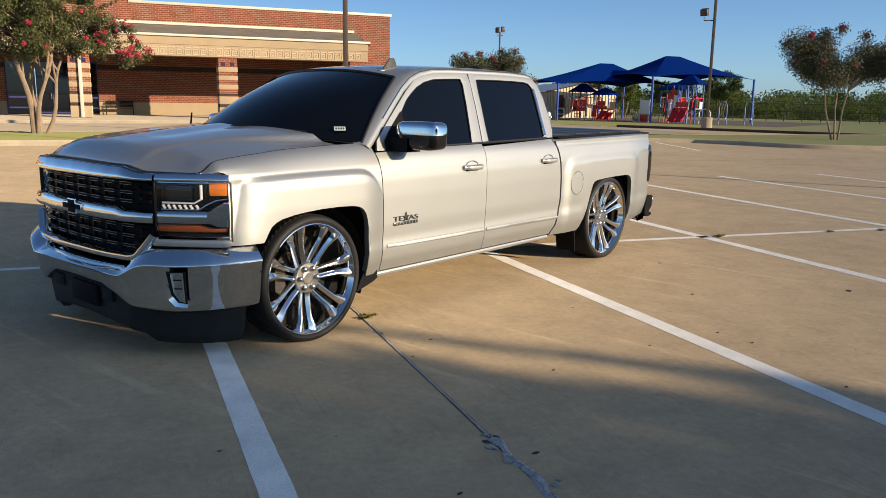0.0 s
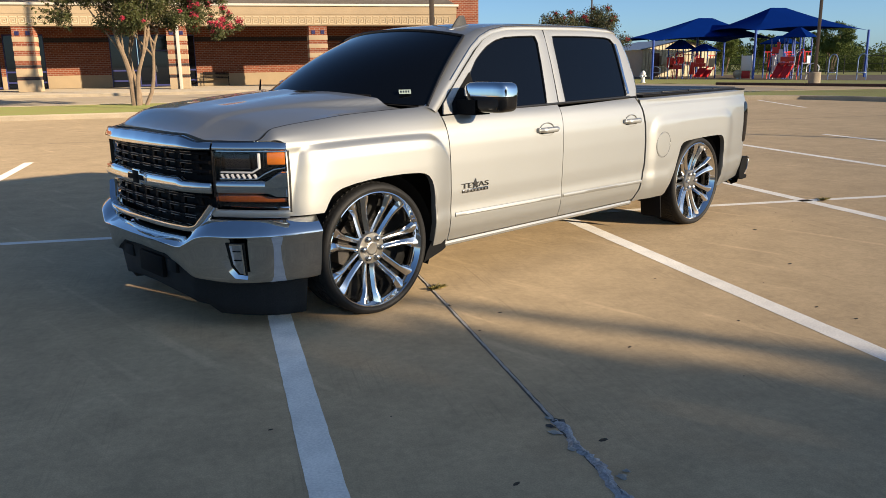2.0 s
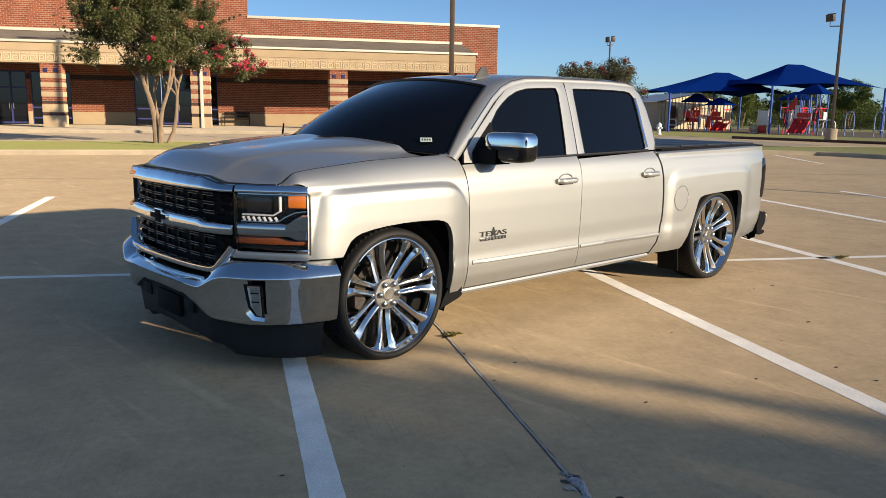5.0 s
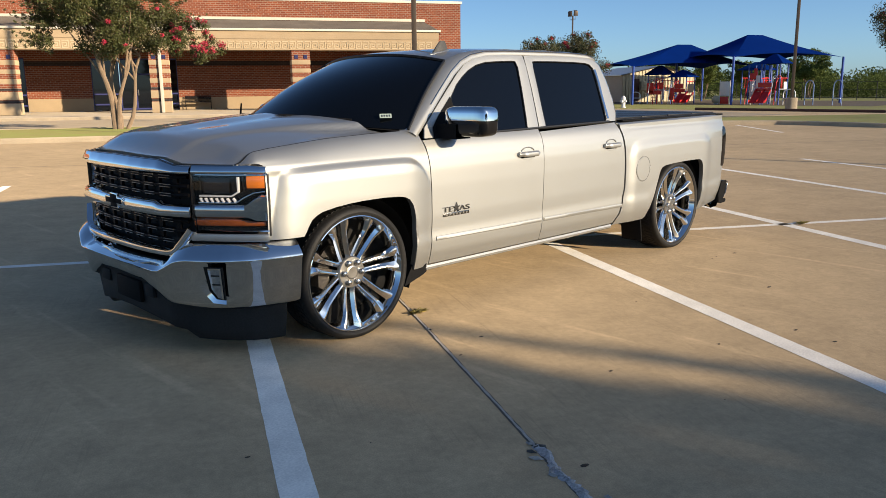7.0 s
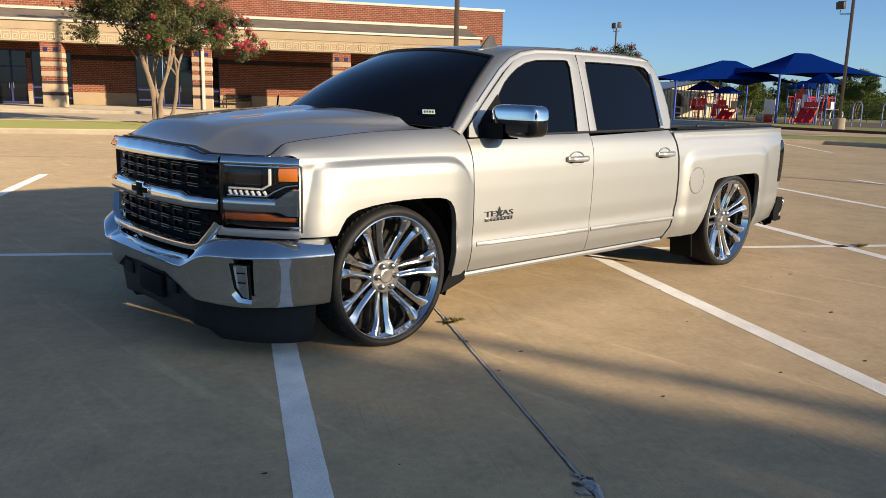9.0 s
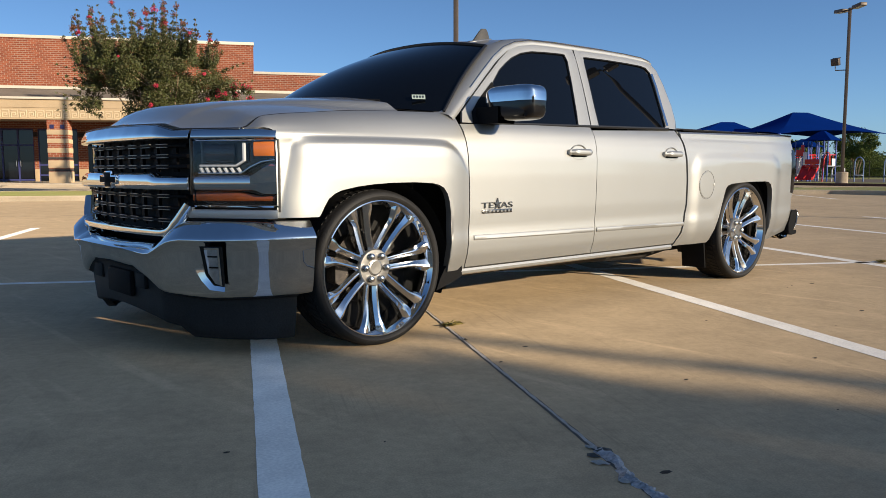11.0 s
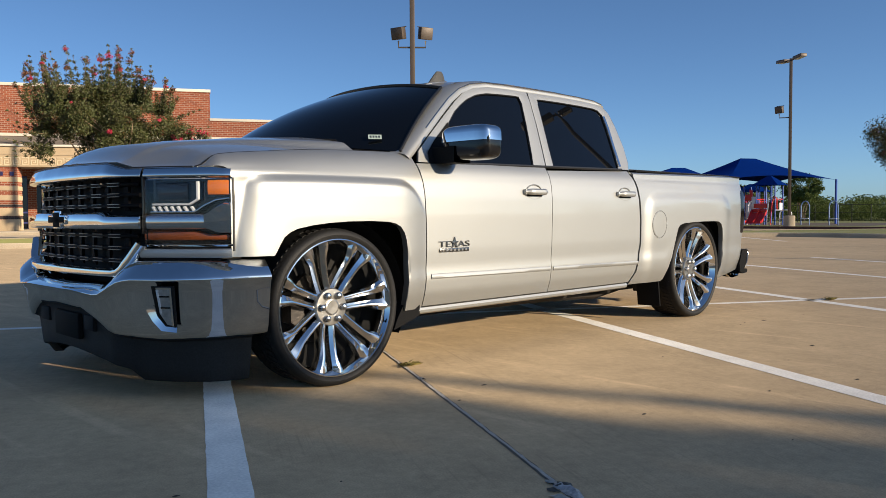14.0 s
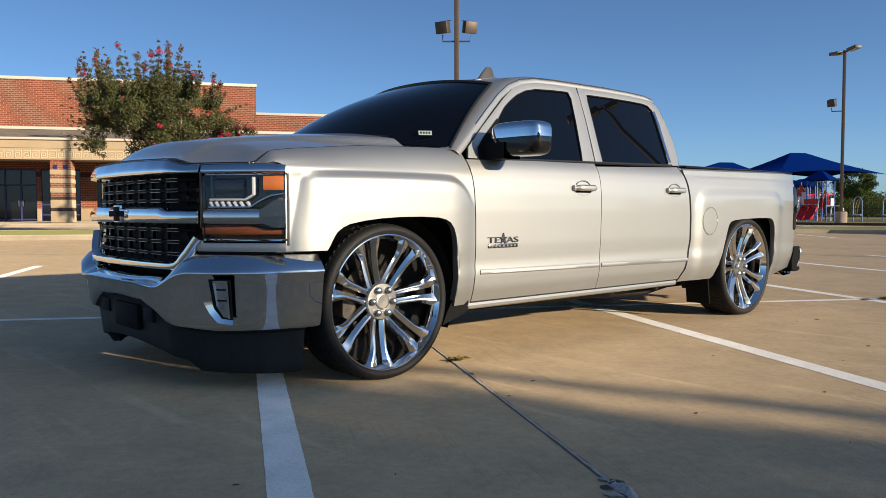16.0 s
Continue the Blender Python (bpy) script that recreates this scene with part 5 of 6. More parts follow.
part("chrome_bar", nose_band(-0.6775, 0.6775, lambda y: 1.034, top_hi, 0.036, 60, CRISP), M["chrome"], gr, "upper chrome grille bar")
part("chrome_bar", nose_band(-0.672, 0.672, lambda y: 0.800, lambda y: 0.880 - 0.014 * ss(abs(y), 0.44, 0.49), 0.042, 60, FLAT), M["chrome"], gr, "middle chrome grille bar")
part("chrome_surround", nose_path(dense(((-0.668, 0.735), (-0.618, 0.665), (-0.578, 0.618), (-0.553, 0.603), (-0.518, 0.597), (0.518, 0.597), (0.553, 0.603), (0.578, 0.618), (0.618, 0.665), (0.668, 0.735))), 0.044, 0.040), M["chrome"], gr, "lower chrome grille surround")
for sg in (-1, 1):
    part("chrome_surround", nose_path(dense(((sg * 0.6765, 0.78), (sg * 0.6775, 0.90), (sg * 0.678, 1.04))), 0.007, 0.018), M["gloss_black"], gr)
for z0, z1, hw, k in ((0.884, 1.032, 0.63, 3), (0.625, 0.798, 0.62, 3)):
    for j in range(k):
        z = z0 + (z1 - z0) * (j + 0.5) / k
        part("grille_bar", nose_band(-hw, hw, lambda y: z - 0.010, lambda y: z + 0.010, 0.020, 40, base=-0.050), M["grille"], gr)
        for c in range(-4, 5):
            if abs(c * 0.155) < hw - 0.08:
                for dz in (-0.009, 0.005):
                    part("bright_insert", nose_band(c * 0.155 - 0.050, c * 0.155 + 0.050, lambda y: z + dz, lambda y: z + dz + 0.0035, 0.006, 4, base=-0.031), M["satin"], gr)
    for c in range(-4, 4):
        y = (c + 0.5) * 0.155
        part("grille_rib", nose_band(y - 0.014, y + 0.014, lambda q: z0, lambda q: z1, 0.016, 2, base=-0.056), M["grille"], gr)
# plain badge on the middle bar
bd = bmesh.new()
add_box(bd, (0, 0, 0), (0.235, 0.018, 0.046), 0.006)
add_box(bd, (0, 0, 0), (0.100, 0.018, 0.090), 0.006)
badge = part("front_badge", bd, M["chrome"], gr, "bright-edged plain dark badge")
badge.matrix_local = pose(-0.986, -0.012, 0.845, 0, 0, -89.5)
bd = bmesh.new()
add_box(bd, (0, 0, 0), (0.216, 0.023, 0.030), 0.003)
add_box(bd, (0, 0, 0), (0.084, 0.023, 0.074), 0.003)
part("badge_face", bd, M["plastic"], badge)

for sg in (-1, 1):
    Y = lambda a: sg * a
    hl = part("headlight", nose_band(Y(0.688), Y(1.000), lambda y: 0.715, lambda y: 1.032, 0.001, 24, ((0, 0), (1, 0)), -0.05), M["gloss_black"], truck, "headlight with clear lens, amber reflectors and chrome band")
    part("chrome_cap", nose_band(Y(0.6825), Y(0.990), lambda y: 1.034, lambda y: 1.078 - 0.008 * ss(abs(y), 0.93, 0.99), 0.022, 30, CRISP), M["chrome"], hl, "chrome strip over the headlight")
    part("chrome_band", nose_band(Y(0.681), Y(0.922), lambda y: 0.800, lambda y: 0.870, 0.024, 34, FLAT, base=-0.016), M["chrome"], hl, "chrome band through the headlight")
    part("chrome_cheek", nose_band(Y(0.908), Y(0.989), lambda y: 0.800 - 0.022 * ss(abs(y), 0.91, 0.96), lambda y: 0.868 + 0.052 * ss(abs(y), 0.90, 0.975), 0.030, 12, ((0, -0.3), (0.04, 0.70), (0.5, 0.90), (0.93, 1.0), (1.0, 0.5), (1.0, -0.3)), base=-0.016), M["chrome"], hl, "chrome band's flared outer end")
    part("edge_seal", nose_path(dense(((Y(0.993), 0.700), (Y(0.994), 0.90), (Y(0.993), 1.030))), 0.004, 0.003), M["seal"], hl)
    part("projector", nose_band(Y(0.722), Y(0.838), lambda y: 0.925, lambda y: 1.012, 0.02, 6, base=-0.045), M["glass_dark"], hl, "dark projector lens")
    part("light_pipe", nose_path(dense(((Y(0.702), 0.912), (Y(0.85), 0.912), (Y(0.880), 0.935), (Y(0.880), 1.015))), 0.011, 0.012, -0.022), M["led"], hl, "white light pipe")
    for k in range(7):
        a = 0.703 + 0.0255 * k
        part("running_light", nose_path(((Y(a), 0.901), (Y(a + 0.012), 0.880)), 0.011, 0.012, -0.020), M["led"], hl)
    part("reflector_ledge", nose_path(dense(((Y(0.700), 0.8775), (Y(0.872), 0.8775), (Y(0.905), 0.905), (Y(0.945), 0.930), (Y(0.985), 0.938))), 0.010, 0.016, -0.018), M["chrome"], hl, "bright ledge under the running lights")
    if sg < 0:
        part("marker_lamp", nose_band(Y(0.918), Y(0.985), lambda y: 0.955, lambda y: 1.020, 0.014, 6, base=-0.022), M["amber"], hl, "amber side marker")
    part("turn_signal", nose_band(Y(0.675), Y(0.984), lambda y: 0.752 - 0.002, lambda y: 0.796 - 0.022 * ss(abs(y), 0.84, 0.95), 0.010, 24, base=-0.034), M["amber_deep"], hl, "amber turn signal strip")
    part("lens", nose_band(Y(0.680), Y(0.992), lambda y: 0.722, lambda y: 1.034, 0.010, 30, ((0, -0.5), (0.03, 0.6), (0.15, 1.0), (0.85, 1.0), (0.97, 0.6), (1, -0.5))), M["clear"], hl, "clear headlight lens").visible_shadow = False
    part("filler_panel", nose_band(Y(0.660), Y(0.990), lambda y: 0.672, lambda y: 0.712, 0.016, 30), M["paint"], truck, "painted strip under the headlight")
    # black sheet set in as the gap's shade
    part("gap_shadow", nose_band(Y(0.5), Y(0.955), lambda y: 0.56, lambda y: 0.675, 0.0, 20, ((0, 0), (1, 0)), -0.03), M["cavity"], truck, "black sheet for the shade in the gap over the bumper")

XB_Y = (0, 0.2, 0.35, 0.5, 0.6, 0.7, 0.8, 0.88, 0.95, 1.0, 1.03, 1.04)
XB_X = (-1.035, -1.032, -1.022, -1.000, -0.968, -0.918, -0.850, -0.780, -0.695, -0.602, -0.503, -0.410)


def bplan(t):
    """A point of the bumper's plan at a share t of its half-length, and its outward normal."""
    n = len(XB_Y) - 1
    seg = [math.hypot(XB_Y[i + 1] - XB_Y[i], XB_X[i + 1] - XB_X[i]) for i in range(n)]
    cum = np.concatenate([[0], np.cumsum(seg)])
    d = abs(t) * cum[-1]
    y, x = np.interp(d, cum, XB_Y), np.interp(d, cum, XB_X)
    e = 0.03
    y1, x1, y0, x0 = np.interp(d + e, cum, XB_Y), np.interp(d + e, cum, XB_X), np.interp(d - e, cum, XB_Y), np.interp(d - e, cum, XB_X)
    sg = 1 if t >= 0 else -1
    nv = Vector((-(y1 - y0), (x1 - x0), 0)).normalized()
    return Vector((x, y * WIDE if t >= 0 else -y, 0)), Vector((nv.x, sg * nv.y, 0))


def bumper_rows(prof, zlo, zhi, t0=-1.0, t1=1.0, n=72):
    rows = []
    for i in range(n + 1):
        t = t0 + (t1 - t0) * i / n
        p, q = bplan(t)
        a, b = zlo(abs(p.y)), zhi(abs(p.y))
        rows.append([Vector((p.x, p.y, a + (b - a) * v)) + q * h for v, h in prof])
    return rows


b_hi = lambda y: float(np.interp(y, (0, 0.47, 0.52, 0.58, 0.64, 0.70, 1.1), (0.545, 0.548, 0.556, 0.600, 0.646, 0.658, 0.662)))
b_lo = lambda y: float(np.interp(y, (0, 0.30, 0.42, 0.55, 0.8, 1.1), (0.425, 0.415, 0.375, 0.315, 0.300, 0.312)))
PROF_B = ((1.0, -0.13), (1.0, -0.066), (0.99, -0.060), (0.97, -0.052), (0.93, -0.038), (0.88, -0.020), (0.83, -0.003), (0.80, 0.005), (0.785, 0.009), (0.765, 0.011), (0.745, 0.009), (0.725, 0.003), (0.60, -0.006), (0.45, -0.014), (0.3, -0.022), (0.12, -0.033), (0.04, -0.043), (0.012, -0.052), (0.0, -0.066))
bump = part("front_bumper", grid_bm(bumper_rows(PROF_B, b_lo, b_hi)), M["chrome"], truck, "wrap-round chrome front bumper", deg=60)
# fog lamps
for sg in (-1, 1):
    def bpt(y, z, off):
        t = min(np.linspace(0, 1, 400), key=lambda q: abs(bplan(q)[0].y - y))
        p, q = bplan(float(t))
        off += float(np.interp((z - b_lo(y)) / (b_hi(y) - b_lo(y)), [v for v, _ in PROF_B[:0:-1]], [h for _, h in PROF_B[:0:-1]]))
        return Vector((p.x, sg * p.y, z)) + Vector((q.x, sg * q.y, 0)) * off

    def patch(outline, off, k=1):
        bm = bmesh.new()
        f = bm.faces.new([bm.verts.new(bpt(y, z, off)) for y, z in outline])
        r = bmesh.ops.extrude_face_region(bm, geom=[f])
        n = bpt(0.8, 0.4, 0.02) - bpt(0.8, 0.4, 0.0)
        bmesh.ops.translate(bm, vec=n * k, verts=[v for v in r["geom"] if isinstance(v, bmesh.types.BMVert)])
        bmesh.ops.recalc_face_normals(bm, faces=bm.faces[:])
        return bm

    fog = part("fog_lamp", patch(((0.810, 0.552), (0.894, 0.552), (0.892, 0.362), (0.858, 0.366), (0.823, 0.42)), -0.010, 0.6), M["gloss_black"], bump, "fog lamp in a black surround")
    part("lens", patch(((0.830, 0.540), (0.884, 0.540), (0.882, 0.375), (0.862, 0.380), (0.838, 0.43)), -0.003, 0.4), M["foglens"], fog, "clear fog lamp lens")
    part("light_strip", patch(((0.832, 0.536), (0.841, 0.536), (0.847, 0.43), (0.840, 0.428)), 0.004, 0.25), M["led"], fog, "white vertical light strip")
    part("lens_rim", patch(((0.830, 0.546), (0.888, 0.546), (0.888, 0.538), (0.830, 0.538)), 0.002, 0.25), M["chrome"], fog)
    part("lens_rim", patch(((0.882, 0.538), (0.888, 0.538), (0.886, 0.372), (0.880, 0.374)), 0.002, 0.25), M["chrome"], fog)
    for zb in (0.505, 0.455):
        part("lens_rib", patch(((0.842, zb + 0.004), (0.880, zb + 0.004), (0.880, zb - 0.003), (0.844, zb - 0.003)), 0.006, 0.15), M["gloss_black"], fog)
    hook = [[bpt(y, z, o) for y, z, o in ((0.782, 0.450, 0.010), (0.806, 0.395, 0.014), (0.840, 0.352, 0.015), (0.896, 0.344, 0.012))], [bpt(y, z, 0.001) for y, z in ((0.812, 0.452), (0.826, 0.412), (0.854, 0.372), (0.896, 0.366))]]
    part("chrome_accent", grid_bm(hook), M["chrome"], fog, "chrome hook under the fog lamp")

# lower valance and air dam
v_hi = lambda y: b_lo(y) + 0.004
v_lo = lambda y: float(np.interp(y, (0, 0.2, 0.40, 0.57, 0.64, 1.1), (0.205, 0.198, 0.180, 0.150, 0.092, 0.086)))
PROF_V = ((1.0, -0.16), (1.0, -0.060), (0.95, -0.090), (0.90, -0.112), (0.6, -0.122), (0.3, -0.135), (0.04, -0.148), (0.0, -0.158), (0.0, -0.20))
def dam_rows():
    """The dam hangs almost flush under the bumper's middle and stands further in at the corners."""
    rows = []
    for i in range(73):
        p, q = bplan(-0.965 + 1.93 * i / 72)
        y = abs(p.y)
        a, b, k = v_lo(y), v_hi(y), 0.45 + 0.55 * float(ss(y, 0.50, 0.66))
        rows.append([Vector((p.x, p.y, a + (b - a) * v)) + q * (-0.05 + (h + 0.05) * k) for v, h in PROF_V])
    return rows


part("air_dam", grid_bm(dam_rows()), M["dam"], truck, "black plastic lower air dam", deg=50)
for y in (-0.30, 0.30):
    part("tow_pocket", box((-0.946, y, 0.350), (0.03, 0.12, 0.075), 0.01), M["cavity"], truck, "black tow hook pocket")
part("plate_bracket", box((-0.960, -0.05, 0.325), (0.03, 0.32, 0.13), 0.012), M["plastic"], truck, "empty black number-plate bracket")


# ---------- wheels ----------
def revolve(profile, seg=72, axis_y=True):
    """A ring turned about the y axis from (y, r) points."""
    bm = bmesh.new()
    rows = [[bm.verts.new((r * math.cos(2 * math.pi * k / seg), y, r * math.sin(2 * math.pi * k / seg))) for k in range(seg)] for y, r in profile]
    for a, b in zip(rows, rows[1:]):
        for k in range(seg):
            bm.faces.new((a[k], a[(k + 1) % seg], b[(k + 1) % seg], b[k]))
    return bm


def wheel(m, turn):
    """A wide chrome wheel of seven split spokes; its outer face looks to -y."""
    w = part("wheel", revolve(((0.30, 0.325), (0.05, 0.318), (0.035, 0.322), (0.022, 0.331), (0.008, 0.336), (0.0, 0.341), (0.002, 0.346), (0.014, 0.349), (0.30, 0.345))), M["chrome"], truck, "chrome wheel with seven split spokes")
    w.matrix_local = m
    part("tyre", revolve(((0.025, 0.342), (0.004, 0.347), (-0.004, 0.354), (-0.008, 0.366), (-0.005, 0.378), (0.004, 0.388), (0.020, 0.3935), (0.06, 0.3945), (0.21, 0.3945), (0.25, 0.3935), (0.268, 0.385), (0.274, 0.37), (0.265, 0.35), (0.25, 0.342)), 96), M["rubber"], w, "low-profile black tyre")
    tread = bmesh.new()
    n = 64
    for k in range(n):
        for y0, y1, sk in ((0.010, 0.042, 0.30), (0.052, 0.115, -0.25), (0.127, 0.150, 0.0), (0.162, 0.222, 0.25), (0.234, 0.272, -0.30)):
            a0 = 2 * math.pi * k / n
            da = 2 * math.pi / n * 0.66
            c = []
            for r in (0.384, 0.3985):
                for y, sh in ((y0, 0), (y1, sk * 2 * math.pi / n * 2.0)):
                    rr = r - (0.010 if (y < 0.02 or y > 0.255) else 0)
                    for a in (a0 + sh, a0 + sh + da):
                        c.append(tread.verts.new((rr * math.cos(a), y, rr * math.sin(a))))
            for q in ((4, 5, 7, 6), (0, 4, 6, 2), (1, 3, 7, 5), (0, 1, 5, 4), (2, 6, 7, 3)):
                tread.faces.new([c[i] for i in q])
    part("tread", tread, M["rubber"], w, "tread blocks", deg=20)
    for j in range(7):
        th = radians(turn + 360 / 7 * j)
        for sd in (-1, 1):
            rows = []
            for i in range(15):
                u = i / 14
                r = 0.082 + (0.330 - 0.082) * u
                flare = 0.030 * float(ss(u, 0.62, 1.0))
                off = sd * (0.0250 + 0.013 * u + flare / 2)
                hw = 0.0185 + 0.003 * u + flare / 2
                y = 0.070 - 0.058 * u ** 1.6 + 0.006 * ss(u, 0.85, 1.0)
                sec = ((-1, 0.06), (-1, 0.022), (-0.94, 0.015), (0.15 * sd - 0.30, -0.001), (0.15 * sd, -0.003), (0.15 * sd + 0.30, -0.001), (0.94, 0.015), (1, 0.022), (1, 0.06))
                rows.append([(r * math.cos(th) - (off + hw * a) * math.sin(th), y + b, r * math.sin(th) + (off + hw * a) * math.cos(th)) for a, b in sec])
            part("spoke", grid_bm(rows), M["wheel"], w, deg=20)
    part("hub_face", revolve(((0.085, 0.094), (0.064, 0.096), (0.057, 0.091), (0.055, 0.060), (0.056, 0.043), (0.051, 0.041), (0.049, 0.034), (0.050, 0.0005)), 40), M["satin"], w, "satin hub with plain centre cap", deg=12)
    for j in range(6):
        a = radians(60 * j - 2)
        nut = revolve(((0.062, 0.0185), (0.040, 0.018), (0.033, 0.015), (0.029, 0.009), (0.028, 0.0005)), 12)
        bmesh.ops.translate(nut, vec=(0.066 * math.cos(a), 0, 0.066 * math.sin(a)), verts=nut.verts[:])
        part("lug_nut", nut, M["lug"], w)
    part("brake_disc", revolve(((0.150, 0.10), (0.150, 0.19), (0.172, 0.19), (0.172, 0.10)), 40), M["rotor"], w, "steel brake disc")
    part("caliper", prism([(-0.20, -0.07), (-0.13, -0.10), (-0.12, 0.10), (-0.20, 0.07)], "y", 0.12, 0.20), M["rotor"], w)
    # added black disc stands for the darkness behind the spokes
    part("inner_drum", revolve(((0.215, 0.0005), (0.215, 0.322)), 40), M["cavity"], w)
    return w


wheel(pose(0.0, -1.005, HUB_Z), -96)
wheel(pose(XR, -1.005, HUB_Z), -80)
wheel(pose(0.0, 1.005, HUB_Z, 0, 0, 180), -96)
wheel(pose(XR, 1.005, HUB_Z, 0, 0, 180), -80)


# ---------- mirrors ----------
def mirror(s, reach=0.0):
    def ball(cx, cy, cz, ax, ay, az, e=0.55, cut=None):
        bm = bmesh.new()
        rows = []
        for i in range(17):
            t = -math.pi / 2 + math.pi * i / 16
            row = []
            for j in range(32):
                p = 2 * math.pi * j / 32
                f = lambda v, q: math.copysign(abs(v) ** q, v)
                x, y, z = f(math.cos(t), e) * f(math.cos(p), e), f(math.cos(t), e) * f(math.sin(p), e), f(math.sin(t), e)
                if cut is not None:
                    z = max(z, cut) if cut < 0.2 else z
                row.append((cx + ax * x * (1 - 0.15 * y * s), cy + ay * y, cz + az * z))
            rows.append(row)
        return grid_bm(rows, True)

    m = part("door_mirror", ball(0.838, s * (1.145 - reach), 1.252, 0.090, 0.170, 0.093, 0.42), M["gloss_black"], truck, "black door mirror with chrome cap")
    part("chrome_cap", ball(0.835, s * (1.146 - reach), 1.260, 0.094, 0.173, 0.092, 0.42, 0.02), M["chrome"], m, "chrome mirror cap")
    part("mirror_glass", box((0.918, s * (1.145 - reach), 1.246), (0.006, 0.21, 0.10), 0.003), M["chrome"], m, "mirror glass")
    part("arm", grid_bm([[(0.80 + 0.065 * c, y, 1.192 + 0.046 * d) for c, d in ((-1, -1), (1, -1), (1.2, 1), (-1, 1))] for y in (s * 0.93, s * 1.03, s * 1.10)], True), M["plastic"], m, "black mirror arm")


mirror(-1)
mirror(1, 0.08)

# ---------- tail ----------
for s in (-1, 1):
    rows = []
    for z, o in ((0.675, 0.0), (0.70, 0.012), (0.80, 0.020), (0.95, 0.022), (1.03, 0.016), (1.06, 0.0)):
        w = W(4.60, min(z, 1.1))
        rows.append([(4.562, s * (w + 0.001), z), (4.61, s * (w + o * 0.3), z), (4.655 + o, s * (w - 0.006), z), (4.685 + o, s * (w - 0.04), z), (4.69 + o, s * (w - 0.15), z)])
    part("tail_light", grid_bm(rows), M["smoke"], truck, "smoked tail light")
part("tailgate", grid_bm([[(4.66, y, z) for y in np.linspace(-0.83, 0.83, 13)] for z in (0.52, 0.8, 1.17, 1.19)]), M["paint"], truck, "painted tailgate")
rows = []
for i in range(41):
    v = -1 + 2 * i / 40
    y = 0.955 * v
    x = 4.775 - 0.16 * abs(v) ** 6
    rows.append([(x - a, y, z) for a, z in ((0.16, 0.518), (0.02, 0.520), (0.0, 0.505), (0.0, 0.43), (0.025, 0.40), (0.03, 0.33), (0.05, 0.285), (0.17, 0.275))])
rb = part("rear_bumper", grid_bm(rows), M["chrome"], truck, "chrome rear step bumper", deg=40)
for s in (-1, 1):
    part("bumper_corner", prism([(4.64, 0.520), (4.72, 0.524), (4.755, 0.510), (4.752, 0.47), (4.725, 0.40), (4.690, 0.345), (4.742, 0.340), (4.750, 0.322), (4.735, 0.306), (4.65, 0.300), (4.60, 0.325), (4.59, 0.40)], "y", min(s * 0.84, s * 0.957), max(s * 0.84, s * 0.957)), M["plastic"], rb, "black bumper corner step")
    part("corner_edge", tube([(4.72, s * 0.955, 0.522), (4.754, s * 0.957, 0.504), (4.750, s * 0.959, 0.47), (4.724, s * 0.959, 0.40), (4.70, s * 0.957, 0.36)], [0.006, 0.009, 0.009, 0.008, 0.005], 8), M["nut"], rb)
cov = part("tonneau_cover", box((3.76, 0, 1.182), (1.80, 1.70, 0.012), 0.004), M["cover"], truck, "black folding bed cover")
for k in range(4):
    part("cover_panel", box((3.10 + 0.44 * k, 0, 1.194), (0.425, 1.66, 0.012), 0.004), M["cover"], cov)
for s in (-1, 1):
    part("bed_rail_cap", box((3.74, s * 0.895, 1.179), (1.76, 0.085, 0.014), 0.005), M["plastic"], truck, "black bed rail cap")

# ---------- hidden body and underside ----------
core = bmesh.new()
add_box(core, (1.85, 0, 0.72), (5.1, 1.24, 0.70))
add_box(core, (1.76, 0, 0.74), (1.95, 1.82, 0.74))
add_box(core, (-0.62, 0, 0.72), (0.3, 1.16, 0.50))
add_box(core, (4.40, 0, 0.74), (0.40, 1.70, 0.70))
add_box(core, (1.85, 0, 1.36), (1.5, 1.25, 0.50))
part("body_core", core, M["cavity"], truck, "unlit inner body")
ch = part("chassis", box((1.95, 0, 0.275), (4.9, 0.90, 0.15), 0.02), M["plastic"], truck, "black ladder frame")
for y in (-0.42, 0.55):
    part("exhaust_pipe", tube([(0.7, y, 0.24), (2.4, y, 0.22), (3.0, y - 0.05, 0.20), (3.3, y - 0.06, 0.24)], 0.035, 10), M["rotor"], ch, "steel exhaust pipe")
part("front_axle", tube([(0, -0.78, HUB_Z - 0.02), (0, 0.78, HUB_Z - 0.02)], 0.05, 10), M["cavity"], ch)
part("rear_axle", tube([(XR, -0.78, HUB_Z), (XR, 0.78, HUB_Z)], 0.06, 10), M["cavity"], ch)

# door badge: bright letters, a star and a plate of unreadable print
def letters(text, size, depth):
    cu = bpy.data.curves.new("letters", "FONT")
    cu.body, cu.size, cu.extrude, cu.align_x = text, size, depth, "CENTER"
    tmp = new("letters", cu)
    bpy.context.view_layer.update()
    me = bpy.data.meshes.new_from_object(tmp.evaluated_get(bpy.context.evaluated_depsgraph_get()))
    bpy.data.objects.remove(tmp)
    bm = bmesh.new()
    bm.from_mesh(me)
    return bm


def upright(bm, s=-1):
    bmesh.ops.rotate(bm, matrix=Matrix.Rotation(radians(90), 3, "X"), verts=bm.verts[:])
    return bm


